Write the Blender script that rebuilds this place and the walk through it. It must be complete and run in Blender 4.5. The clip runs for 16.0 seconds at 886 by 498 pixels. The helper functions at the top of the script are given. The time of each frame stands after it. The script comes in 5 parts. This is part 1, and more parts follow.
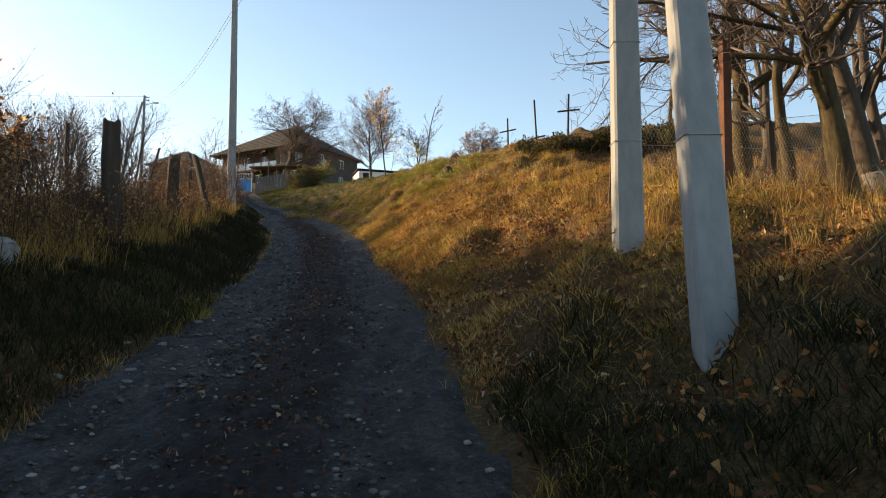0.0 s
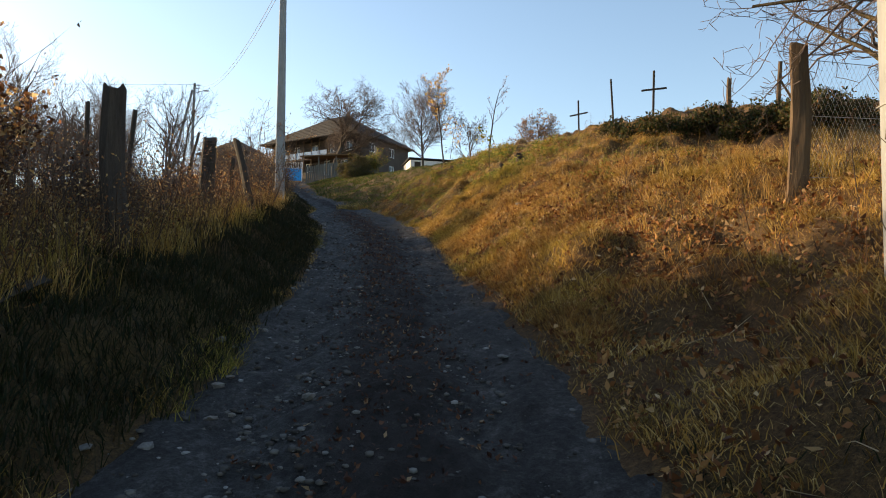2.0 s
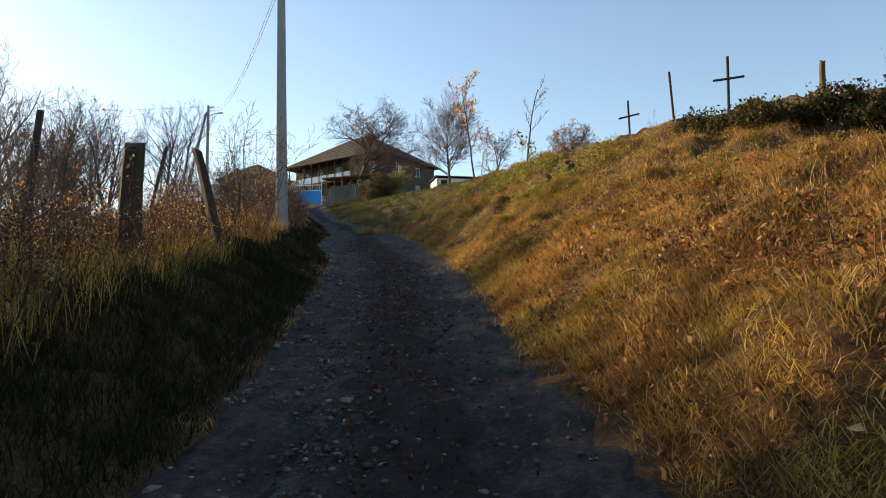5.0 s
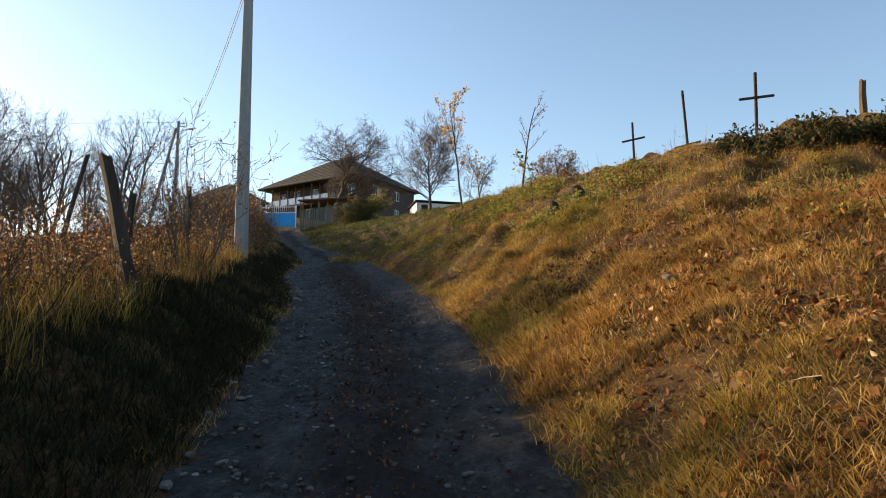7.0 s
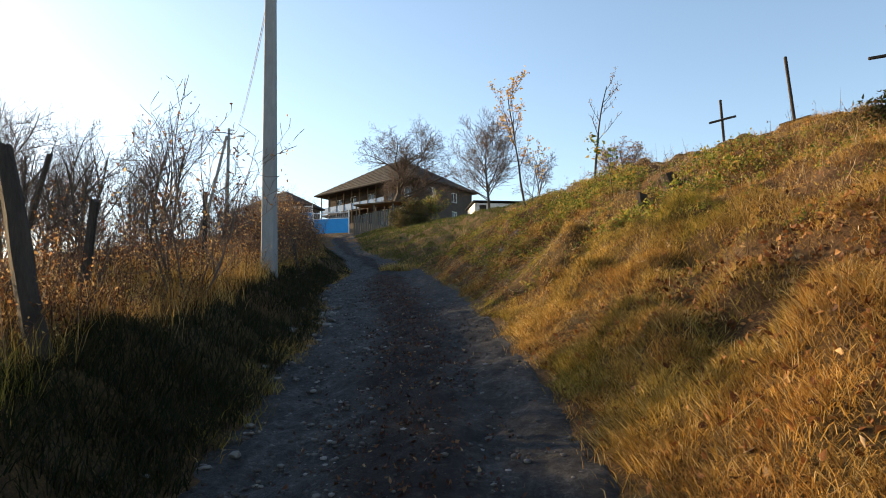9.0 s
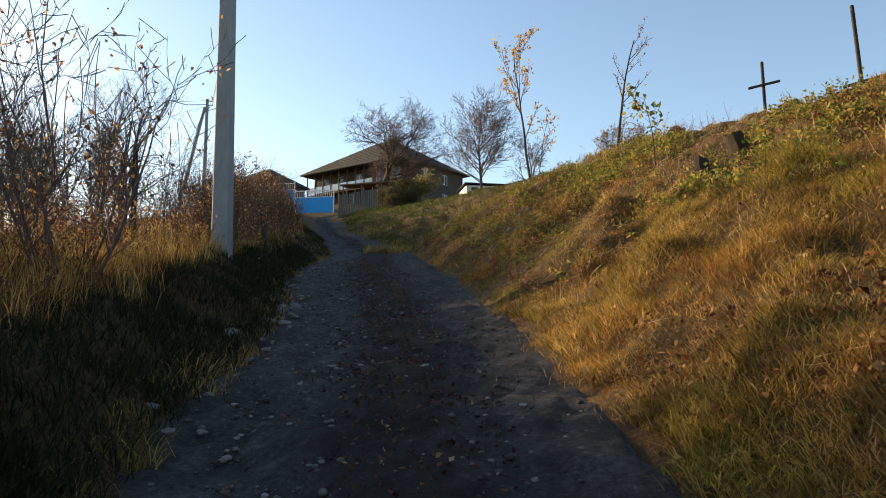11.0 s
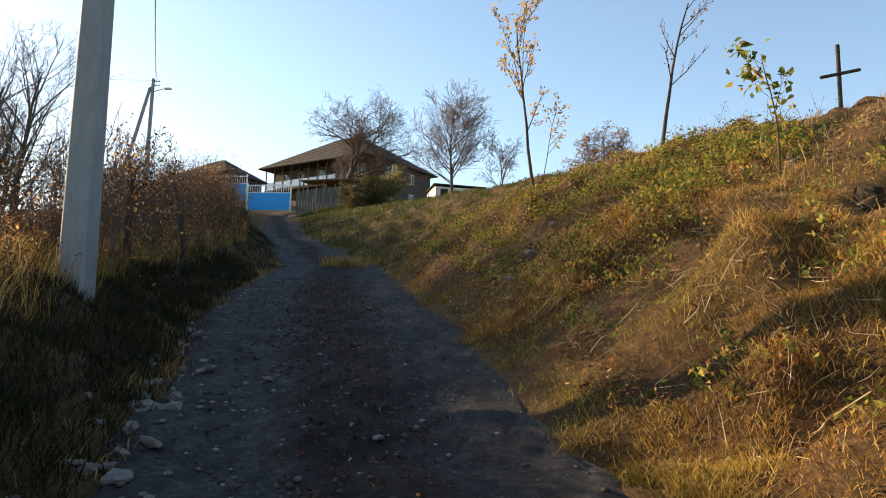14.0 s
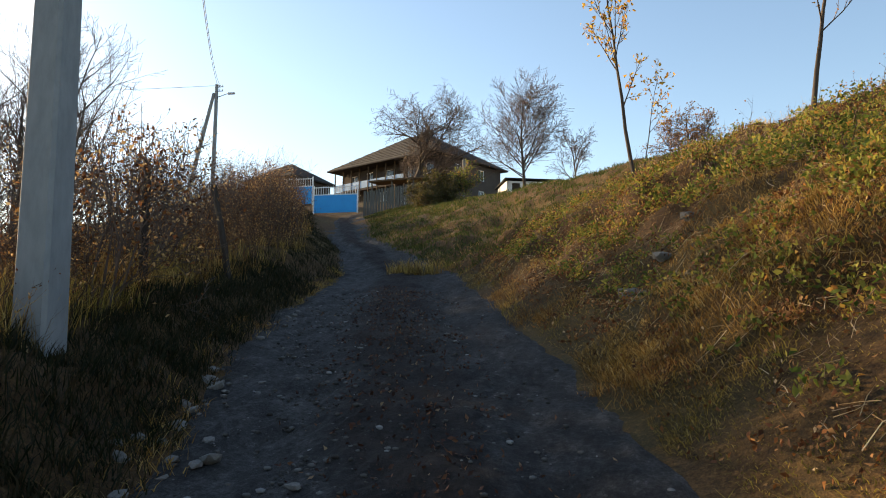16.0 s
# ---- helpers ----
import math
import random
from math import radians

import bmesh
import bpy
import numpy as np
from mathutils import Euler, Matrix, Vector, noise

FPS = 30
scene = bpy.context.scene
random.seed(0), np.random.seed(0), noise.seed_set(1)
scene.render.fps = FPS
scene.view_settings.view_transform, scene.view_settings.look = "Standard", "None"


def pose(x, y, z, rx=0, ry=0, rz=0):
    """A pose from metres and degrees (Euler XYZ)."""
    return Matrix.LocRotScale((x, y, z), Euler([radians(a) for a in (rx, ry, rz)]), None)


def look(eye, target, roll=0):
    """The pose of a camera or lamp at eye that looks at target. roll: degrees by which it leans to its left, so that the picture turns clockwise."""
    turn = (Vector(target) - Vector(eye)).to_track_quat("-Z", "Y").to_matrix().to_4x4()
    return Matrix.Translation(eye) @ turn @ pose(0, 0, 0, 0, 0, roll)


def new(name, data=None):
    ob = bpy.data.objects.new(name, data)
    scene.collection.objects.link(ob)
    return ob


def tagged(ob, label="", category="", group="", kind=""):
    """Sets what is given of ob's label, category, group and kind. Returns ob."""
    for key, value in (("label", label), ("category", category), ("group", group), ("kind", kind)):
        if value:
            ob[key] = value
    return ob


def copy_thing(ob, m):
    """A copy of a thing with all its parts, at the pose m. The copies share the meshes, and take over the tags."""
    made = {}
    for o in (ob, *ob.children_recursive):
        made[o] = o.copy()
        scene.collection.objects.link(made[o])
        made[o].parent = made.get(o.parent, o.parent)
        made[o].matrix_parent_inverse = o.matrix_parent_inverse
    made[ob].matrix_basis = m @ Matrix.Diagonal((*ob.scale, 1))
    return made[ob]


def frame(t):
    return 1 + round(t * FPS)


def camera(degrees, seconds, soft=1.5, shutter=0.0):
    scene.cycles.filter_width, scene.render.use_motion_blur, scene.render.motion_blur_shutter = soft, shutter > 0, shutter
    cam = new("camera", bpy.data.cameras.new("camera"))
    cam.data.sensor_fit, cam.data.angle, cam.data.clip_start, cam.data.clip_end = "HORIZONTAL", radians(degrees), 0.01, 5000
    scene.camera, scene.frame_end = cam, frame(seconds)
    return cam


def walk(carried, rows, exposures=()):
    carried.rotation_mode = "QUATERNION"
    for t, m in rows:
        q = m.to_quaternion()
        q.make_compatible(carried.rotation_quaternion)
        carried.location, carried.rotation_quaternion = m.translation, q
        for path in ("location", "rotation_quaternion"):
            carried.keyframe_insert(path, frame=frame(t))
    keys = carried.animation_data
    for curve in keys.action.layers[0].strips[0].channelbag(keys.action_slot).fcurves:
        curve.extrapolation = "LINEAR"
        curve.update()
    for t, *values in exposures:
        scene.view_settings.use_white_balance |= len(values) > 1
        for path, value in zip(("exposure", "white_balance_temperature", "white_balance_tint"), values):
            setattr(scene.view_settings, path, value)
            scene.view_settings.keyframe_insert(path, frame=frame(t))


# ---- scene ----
cam = camera(63.7, 16.0, soft=1.0)
PATH = [
    (0, (0.234, 0.235, 1.258), (0.201, 2.226, 1.445), 0.2),
    (0.5, (-0.045, 0.841, 1.263), (-0.097, 2.821, 1.541), -0.7),
    (1, (-0.311, 1.478, 1.422), (-0.378, 3.458, 1.693), -0.5),
    (1.5, (-0.474, 2.105, 1.587), (-0.47, 4.087, 1.855), -1.8),
    (2, (-0.49, 2.814, 1.723), (-0.657, 4.801, 1.879), 0.8),
    (2.5, (-0.563, 3.508, 1.806), (-0.72, 5.496, 1.955), 0.8),
    (3, (-0.536, 4.191, 1.893), (-0.781, 6.171, 2.032), 0.3),
    (3.5, (-0.638, 4.837, 2.022), (-0.919, 6.806, 2.23), 0.8),
    (4, (-0.773, 5.441, 2.181), (-1.029, 7.414, 2.386), -0.1),
    (4.5, (-0.877, 6.142, 2.296), (-1.13, 8.115, 2.496), -0.8),
    (7, (-1.558, 9.476, 2.944), (-1.74, 11.449, 3.221), 0.2),
    (7.5, (-1.603, 10.252, 3.128), (-1.756, 12.231, 3.381), -0.4),
    (8, (-1.714, 10.835, 3.211), (-1.966, 12.802, 3.475), -1.6),
    (8.5, (-1.781, 11.597, 3.276), (-2.082, 13.561, 3.505), -0.1),
    (9, (-1.857, 12.201, 3.456), (-2.205, 14.15, 3.737), -0.9),
    (9.5, (-1.918, 12.994, 3.574), (-2.31, 14.931, 3.878), -0.8),
    (12, (-3.064, 16.488, 4.11), (-3.267, 18.467, 4.315), -0.5),
    (12.5, (-3.251, 17.293, 4.333), (-3.41, 19.273, 4.566), -1.2),
    (13, (-3.307, 17.974, 4.337), (-3.629, 19.94, 4.515), -0.4),
    (13.5, (-3.391, 18.75, 4.459), (-3.657, 20.725, 4.618), 2.9),
    (14, (-3.596, 19.263, 4.639), (-3.805, 21.238, 4.881), 1.7),
    (14.5, (-3.709, 19.811, 4.746), (-4.03, 21.761, 5.058), 3.0),
    (15, (-3.926, 20.388, 4.885), (-4.223, 22.346, 5.164), 0.7),
    (15.5, (-4.028, 20.943, 4.935), (-4.412, 22.895, 5.139), -0.5),
    (16, (-4.125, 21.528, 5.025), (-4.53, 23.473, 5.255), 0.3),
]
EXPOSURES = [(t, s, k, 9) for t, s, k in ((0, 1.27, 6750), (1, 1.36, 6650), (1.5, 1.25, 6550), (3.5, 1.22, 6600), (4.5, 1.12, 6500), (7, 1.12, 6350), (7.5, 1.08, 6250), (8, 1.2, 6450), (8.5, 0.85, 6500), (9, 1.3, 6500), (9.5, 1.08, 6420), (12, 1.15, 6380), (12.5, 1.15, 6230), (13, 1.25, 6330), (13.5, 1.12, 6250), (14, 1.35, 6450), (14.5, 1.1, 6300), (15, 1.2, 6350), (15.5, 1.22, 6600), (16, 1.27, 6550))]
walk(cam, [(t, look(eye, target, roll)) for t, eye, target, roll in PATH], EXPOSURES)

# ---- world, sun, exposure ----
SUN_LEFT, SUN_UP = 69.0, 16.0
world = bpy.data.worlds.new("world")
scene.world = world
world.use_nodes = True
wn = world.node_tree
sky = wn.nodes.new("ShaderNodeTexSky")
sky.sky_type, sky.sun_disc = "NISHITA", False
sky.sun_elevation, sky.sun_rotation = radians(SUN_UP), radians(-SUN_LEFT)
sky.air_density, sky.dust_density, sky.ozone_density = 1.0, 0.6, 0.8
wn.nodes["Background"].inputs["Strength"].default_value = 0.115
wn.links.new(sky.outputs["Color"], wn.nodes["Background"].inputs["Color"])
sun = new("sun", bpy.data.lights.new("sun", "SUN"))
sun.data.energy, sun.data.angle, sun.data.color = 5.0, radians(0.53), (1.0, 0.71, 0.40)
to_sun = Vector((-math.sin(radians(SUN_LEFT)) * math.cos(radians(SUN_UP)), math.cos(radians(SUN_LEFT)) * math.cos(radians(SUN_UP)), math.sin(radians(SUN_UP))))
sun.matrix_world = look(tuple(to_sun * 60), (0, 0, 0))


# ---- materials ----
def material(name, rough=0.8, metal=0.0):
    m = bpy.data.materials.new(name)
    m.use_nodes = True
    b = m.node_tree.nodes["Principled BSDF"]
    b.inputs["Roughness"].default_value, b.inputs["Metallic"].default_value = rough, metal
    b.inputs["Specular IOR Level"].default_value = 0.25
    return m, m.node_tree.nodes, m.node_tree.links, b


def noise_node(m, scale, detail=4.0, rough=0.6, stretch=(1, 1, 1), coord="Object"):
    nodes, links = m.node_tree.nodes, m.node_tree.links
    tc, mp, nz = nodes.new("ShaderNodeTexCoord"), nodes.new("ShaderNodeMapping"), nodes.new("ShaderNodeTexNoise")
    mp.inputs["Scale"].default_value = stretch
    nz.inputs["Scale"].default_value, nz.inputs["Detail"].default_value, nz.inputs["Roughness"].default_value = scale, detail, rough
    links.new(tc.outputs[coord], mp.inputs["Vector"])
    links.new(mp.outputs["Vector"], nz.inputs["Vector"])
    return nz.outputs["Fac"]


def ramp(m, fac, stops):
    nodes, links = m.node_tree.nodes, m.node_tree.links
    r = nodes.new("ShaderNodeValToRGB")
    while len(r.color_ramp.elements) < len(stops):
        r.color_ramp.elements.new(0.5)
    for e, (p, c) in zip(r.color_ramp.elements, stops):
        e.position, e.color = p, (*c, 1) if not isinstance(c, (int, float)) else (c, c, c, 1)
    links.new(fac, r.inputs["Fac"])
    return r.outputs["Color"]


def mix(m, fac, a, b, mode="MIX"):
    nodes, links = m.node_tree.nodes, m.node_tree.links
    x = nodes.new("ShaderNodeMix")
    x.data_type, x.blend_type = "RGBA", mode
    for sock, v in ((x.inputs[0], fac), (x.inputs[6], a), (x.inputs[7], b)):
        if isinstance(v, (int, float)):
            sock.default_value = v
        elif isinstance(v, tuple):
            sock.default_value = (*v, 1)
        else:
            links.new(v, sock)
    return x.outputs[2]


def bump(m, b, height, strength, distance):
    n = m.node_tree.nodes.new("ShaderNodeBump")
    n.inputs["Strength"].default_value, n.inputs["Distance"].default_value = strength, distance
    m.node_tree.links.new(height, n.inputs["Height"])
    m.node_tree.links.new(n.outputs["Normal"], b.inputs["Normal"])


def plain(name, a, b_, scale, rough=0.8, metal=0.0, grain=40.0, depth=0.004, stretch=(1, 1, 1), streak=None):
    """Two colours mixed by broad and fine noise, with fine relief."""
    m, nodes, links, b = material(name, rough, metal)
    big = noise_node(m, scale, 5, 0.6, stretch)
    fine = noise_node(m, grain, 5, 0.7, stretch)
    col = ramp(m, big, [(0.3, a), (0.7, b_)])
    col = mix(m, 0.34, col, ramp(m, fine, [(0.25, tuple(v * 0.55 for v in a)), (0.75, tuple(min(1, v * 1.3) for v in b_))]))
    links.new(col, b.inputs["Base Color"])
    bump(m, b, fine, 0.6, depth)
    return m


def leafy(name, stops, patch=None, rusty=None, through_light=0.45, rough=0.7, patch_scale=0.35):
    """Thin leaf or blade: a colour for each island, patches of a second set, light passes through."""
    m, nodes, links, b = material(name, rough)
    geo = nodes.new("ShaderNodeNewGeometry")
    col = ramp(m, geo.outputs["Random Per Island"], stops)
    if patch:
        f = ramp(m, noise_node(m, patch_scale, 3, 0.6), [(0.46, 0.0), (0.66, 1.0)])
        col = mix(m, f, col, ramp(m, geo.outputs["Random Per Island"], patch))
    if rusty:
        f = ramp(m, noise_node(m, 0.55, 4, 0.65, (1, 1, 0.6)), [(0.50, 0.0), (0.62, 1.0)])
        col = mix(m, f, col, ramp(m, geo.outputs["Random Per Island"], rusty))
        f = ramp(m, noise_node(m, 2.3, 3, 0.6), [(0.34, 0.5), (0.6, 1.2)])
        col = mix(m, 1.0, col, f, "MULTIPLY")
    links.new(col, b.inputs["Base Color"])
    tr, ms = nodes.new("ShaderNodeBsdfTranslucent"), nodes.new("ShaderNodeMixShader")
    links.new(col, tr.inputs["Color"])
    ms.inputs["Fac"].default_value = through_light
    links.new(b.outputs["BSDF"], ms.inputs[1])
    links.new(tr.outputs["BSDF"], ms.inputs[2])
    links.new(ms.outputs["Shader"], nodes["Material Output"].inputs["Surface"])
    return m


def earth_material():
    """Dark soil and brown litter, with olive moss in patches."""
    m, nodes, links, b = material("grassy_earth", 0.95)
    big, mid, fine, crumb = noise_node(m, 0.3, 4), noise_node(m, 1.9, 6, 0.7), noise_node(m, 24, 6, 0.75), noise_node(m, 90, 3, 0.7)
    dry = ramp(m, mid, [(0.25, (0.022, 0.013, 0.008)), (0.5, (0.085, 0.045, 0.018)), (0.8, (0.20, 0.12, 0.045))])
    green = ramp(m, mid, [(0.25, (0.028, 0.03, 0.010)), (0.8, (0.11, 0.115, 0.026))])
    col = mix(m, ramp(m, big, [(0.44, 0.0), (0.62, 1.0)]), dry, green)
    col = mix(m, 0.55, col, ramp(m, fine, [(0.36, (0.010, 0.006, 0.004)), (0.5, (0.075, 0.036, 0.013)), (0.68, (0.34, 0.20, 0.07))]))
    col = mix(m, 0.3, col, ramp(m, crumb, [(0.35, (0.008, 0.005, 0.004)), (0.65, (0.22, 0.13, 0.05))]))
    links.new(col, b.inputs["Base Color"])
    bump(m, b, mix(m, 0.4, fine, crumb), 1.0, 0.06)
    return m


def road_material():
    """Stony pale wheel tracks, a dark brown littered middle, pale trodden earth at the right-hand edge."""
    m, nodes, links, b = material("dirt_road", 0.9)
    big, mid = noise_node(m, 0.7, 5, 0.65, (2.2, 0.45, 1)), noise_node(m, 3.2, 6, 0.7, (1.5, 0.7, 1))
    fine, grit = noise_node(m, 19, 6, 0.75), noise_node(m, 75, 4, 0.8)
    at = nodes.new("ShaderNodeAttribute")
    at.attribute_name = "across"
    wobble = mix(m, 0.12, at.outputs["Fac"], big)
    tracks = ramp(m, wobble, [(0.06, 0.25), (0.16, 0.85), (0.36, 0.75), (0.44, 0.0), (0.60, 0.0), (0.68, 0.55), (0.84, 0.6), (0.95, 1.0)])
    pale = ramp(m, mid, [(0.28, (0.042, 0.042, 0.043)), (0.5, (0.084, 0.083, 0.082)), (0.72, (0.165, 0.16, 0.153))])
    dark = ramp(m, mid, [(0.3, (0.008, 0.005, 0.004)), (0.6, (0.019, 0.011, 0.008)), (0.8, (0.04, 0.024, 0.018))])
    col = mix(m, mix(m, 0.2, tracks, ramp(m, mid, [(0.35, 0.0), (0.65, 1.0)])), dark, pale)
    col = mix(m, 0.75, col, ramp(m, fine, [(0.34, 0.3), (0.52, 0.8), (0.68, 1.7)]), "MULTIPLY")
    col = mix(m, 0.6, col, ramp(m, grit, [(0.36, 0.3), (0.66, 1.5)]), "MULTIPLY")
    links.new(col, b.inputs["Base Color"])
    bump(m, b, mix(m, 0.5, fine, grit), 1.0, 0.06)
    return m


EARTH, ROAD = earth_material(), road_material()
GRASS = leafy("dry_grass", [(0.0, (0.09, 0.045, 0.014)), (0.3, (0.34, 0.19, 0.04)), (0.7, (0.56, 0.35, 0.085)), (0.94, (0.74, 0.56, 0.25)), (1.0, (0.12, 0.055, 0.018))],
              [(0.0, (0.07, 0.075, 0.013)), (0.5, (0.27, 0.23, 0.036)), (1.0, (0.50, 0.36, 0.08))],
              [(0.0, (0.13, 0.05, 0.014)), (0.5, (0.39, 0.195, 0.045)), (1.0, (0.54, 0.34, 0.12))])
BANK_GRASS = leafy("far_bank_grass", [(0.0, (0.03, 0.046, 0.010)), (0.6, (0.065, 0.085, 0.018)), (0.9, (0.12, 0.11, 0.03)), (1.0, (0.22, 0.15, 0.06))])
# near-black blades: deep shade is put into the base colour
SHADE_GRASS = leafy("shade_darkened_grass", [(0.0, (0.010, 0.014, 0.005)), (0.5, (0.022, 0.027, 0.008)), (0.8, (0.044, 0.034, 0.014)), (1.0, (0.085, 0.056, 0.025))])
WEED = leafy("dry_weeds", [(0.0, (0.045, 0.02, 0.010)), (0.45, (0.15, 0.065, 0.024)), (0.7, (0.38, 0.21, 0.075)), (0.9, (0.60, 0.42, 0.19)), (1.0, (0.30, 0.09, 0.025))], through_light=0.5)
STALK = leafy("weed_stalk", [(0.0, (0.035, 0.022, 0.014)), (0.65, (0.075, 0.044, 0.026)), (0.92, (0.15, 0.085, 0.042)), (1.0, (0.30, 0.20, 0.09))], through_light=0.1)
HERB = leafy("green_herbs", [(0.0, (0.05, 0.085, 0.014)), (0.4, (0.15, 0.18, 0.03)), (0.8, (0.39, 0.34, 0.065)), (1.0, (0.44, 0.19, 0.045))])
STRAW = leafy("straw", [(0.0, (0.14, 0.085, 0.045)), (0.5, (0.40, 0.29, 0.15)), (1.0, (0.62, 0.50, 0.32))], through_light=0.1)
BRAMBLE = leafy("bramble_leaves", [(0.0, (0.02, 0.028, 0.008)), (0.6, (0.06, 0.07, 0.018)), (1.0, (0.16, 0.08, 0.025))], through_light=0.3)
OLIVE = leafy("olive_leaves", [(0.0, (0.035, 0.035, 0.010)), (0.55, (0.085, 0.082, 0.022)), (0.85, (0.15, 0.12, 0.035)), (1.0, (0.20, 0.10, 0.035))], through_light=0.35)
FALLEN = leafy("fallen_leaves", [(0.0, (0.05, 0.02, 0.009)), (0.4, (0.16, 0.06, 0.02)), (0.75, (0.32, 0.14, 0.042)), (0.95, (0.46, 0.26, 0.10)), (1.0, (0.62, 0.46, 0.26))], through_light=0.25)
DAMP_LEAF = leafy("damp_leaves", [(0.0, (0.03, 0.012, 0.008)), (0.6, (0.085, 0.035, 0.02)), (0.93, (0.16, 0.075, 0.035)), (1.0, (0.34, 0.24, 0.14))], through_light=0.1)
YELLOW = leafy("yellow_leaves", [(0.0, (0.50, 0.26, 0.02)), (0.45, (0.56, 0.36, 0.06)), (1.0, (0.30, 0.12, 0.03))], through_light=0.5)
RED = leafy("rusty_leaves", [(0.0, (0.22, 0.09, 0.04)), (0.6, (0.34, 0.17, 0.07)), (1.0, (0.40, 0.27, 0.10))], through_light=0.4)
BARK = plain("grey_bark", (0.035, 0.027, 0.021), (0.10, 0.08, 0.064), 3, 0.9, 0, 26, 0.02, (1, 1, 0.25))
MOSSY = plain("mossy_bark", (0.018, 0.014, 0.010), (0.085, 0.062, 0.026), 6, 0.9, 0, 24, 0.03, (1, 1, 0.3))
TWIG = plain("twig_bark", (0.07, 0.052, 0.043), (0.15, 0.115, 0.095), 2, 0.9, 0, 20, 0.002)
CONCRETE = plain("pole_concrete", (0.20, 0.212, 0.22), (0.27, 0.28, 0.28), 1.6, 0.8, 0, 9, 0.002, (1, 1, 0.35))
STONE = plain("limestone", (0.12, 0.115, 0.105), (0.25, 0.235, 0.215), 3.0, 0.9, 0, 40, 0.01)
GRAVEL = leafy("grey_gravel", [(0.0, (0.035, 0.03, 0.026)), (0.6, (0.09, 0.083, 0.075)), (0.9, (0.15, 0.145, 0.138)), (1.0, (0.27, 0.26, 0.25))], through_light=0.0, rough=0.9)
OLD_WOOD = plain("weathered_wood", (0.022, 0.018, 0.015), (0.075, 0.058, 0.044), 2.5, 0.9, 0, 18, 0.03, (4, 4, 0.35))
BROWN_WOOD = plain("brown_wood", (0.045, 0.03, 0.018), (0.13, 0.085, 0.045), 2.5, 0.85, 0, 18, 0.012, (4, 4, 0.35))
GREY_WOOD = plain("grey_planks", (0.07, 0.064, 0.055), (0.15, 0.137, 0.118), 2.5, 0.9, 0, 18, 0.01, (4, 4, 0.35))
RUST = plain("rusty_iron", (0.06, 0.026, 0.016), (0.14, 0.06, 0.034), 5, 0.8, 0.3, 50, 0.004)
WIRE = plain("galvanised_wire", (0.24, 0.24, 0.23), (0.36, 0.35, 0.33), 6, 0.6, 0.5, 60, 0.001)
CABLE = plain("dark_cable", (0.10, 0.10, 0.10), (0.18, 0.18, 0.18), 1, 0.7, 0, 30, 0.001)
BLUE = plain("blue_gate_paint", (0.03, 0.27, 0.66), (0.04, 0.34, 0.74), 1.5, 0.45, 0, 30, 0.002)
WHITE = plain("white_paint", (0.66, 0.67, 0.68), (0.80, 0.80, 0.80), 1.5, 0.6, 0, 30, 0.002)
ROOF = plain("dark_roof_slate", (0.018, 0.0175, 0.0175), (0.04, 0.037, 0.035), 1.2, 0.9, 0, 9, 0.03)
PLASTER = plain("brown_house_plaster", (0.05, 0.038, 0.032), (0.085, 0.068, 0.058), 0.9, 0.9, 0, 25, 0.01)
PALE_BLUE = plain("pale_blue_paint", (0.20, 0.33, 0.52), (0.28, 0.42, 0.60), 1.0, 0.6, 0, 25, 0.003)
GLASS_DARK, _n, _l, _b = material("window_glass", 0.08)
_b.inputs["Base Color"].default_value, _b.inputs["Specular IOR Level"].default_value = (0.02, 0.025, 0.03, 1), 0.6


# ---- the lie of the land ----
YS = [-60, -20, 0, 4, 7.5, 9.4, 12, 17.8, 22.3, 24.1, 28, 31, 36.5, 42, 47, 59, 80, 120]
XR = [8.0, 3.5, 1.0, 0.42, -0.08, -0.34, -0.94, -1.93, -2.9, -3.38, -4.40, -5.30, -6.9, -9.6, -12.2, -16.4, -20.5, -24]
XL = [4.0, 0.0, -2.0, -2.25, -2.45, -2.75, -3.2, -4.5, -5.6, -6.15, -7.6, -8.5, -9.6, -11.6, -14.0, -19.0, -24.5, -28]
ZY = [-400, -60, -20, 7.4, 22, 36.8, 48, 59, 75, 105, 140, 260, 1200]
ZZ = [-24, -9.0, -3.6, 1.2, 3.72, 6.27, 8.75, 11.3, 14.3, 20.2, 24.0, 20, 0]
GD = [0, 0.25, 0.6, 1.0, 1.5, 2.4, 3.0, 3.7, 4.5, 6, 9, 15, 40, 200]
GH = [0, 0.15, 0.40, 0.70, 1.0, 1.5, 1.78, 2.10, 2.45, 2.92, 3.60, 3.85, 3.2, 2.0]
AY, AV = [-30, 0, 4.2, 8, 10.5, 13, 20, 25, 34, 37.0, 38.5, 42, 50, 70, 100], [0.3, 0.5, 0.66, 0.6, 0.76, 0.9, 0.93, 1.02, 1.08, 0.75, 0.5, 0.52, 0.45, 0.28, 0.2]
FY, FV = [-30, 4, 10, 14, 16.5, 19, 21, 26, 34, 40, 55, 70, 100], [0.2, 0.3, 0.38, 0.44, 0.56, 0.66, 0.86, 1.0, 1.0, 0.8, 0.33, 0.25, 0.2]
LD = [0, 0.3, 0.7, 1.2, 2.5, 6, 15, 40, 200]
LH = [0, 0.12, 0.38, 0.6, 0.75, 0.7, 0.1, -1.5, -6]


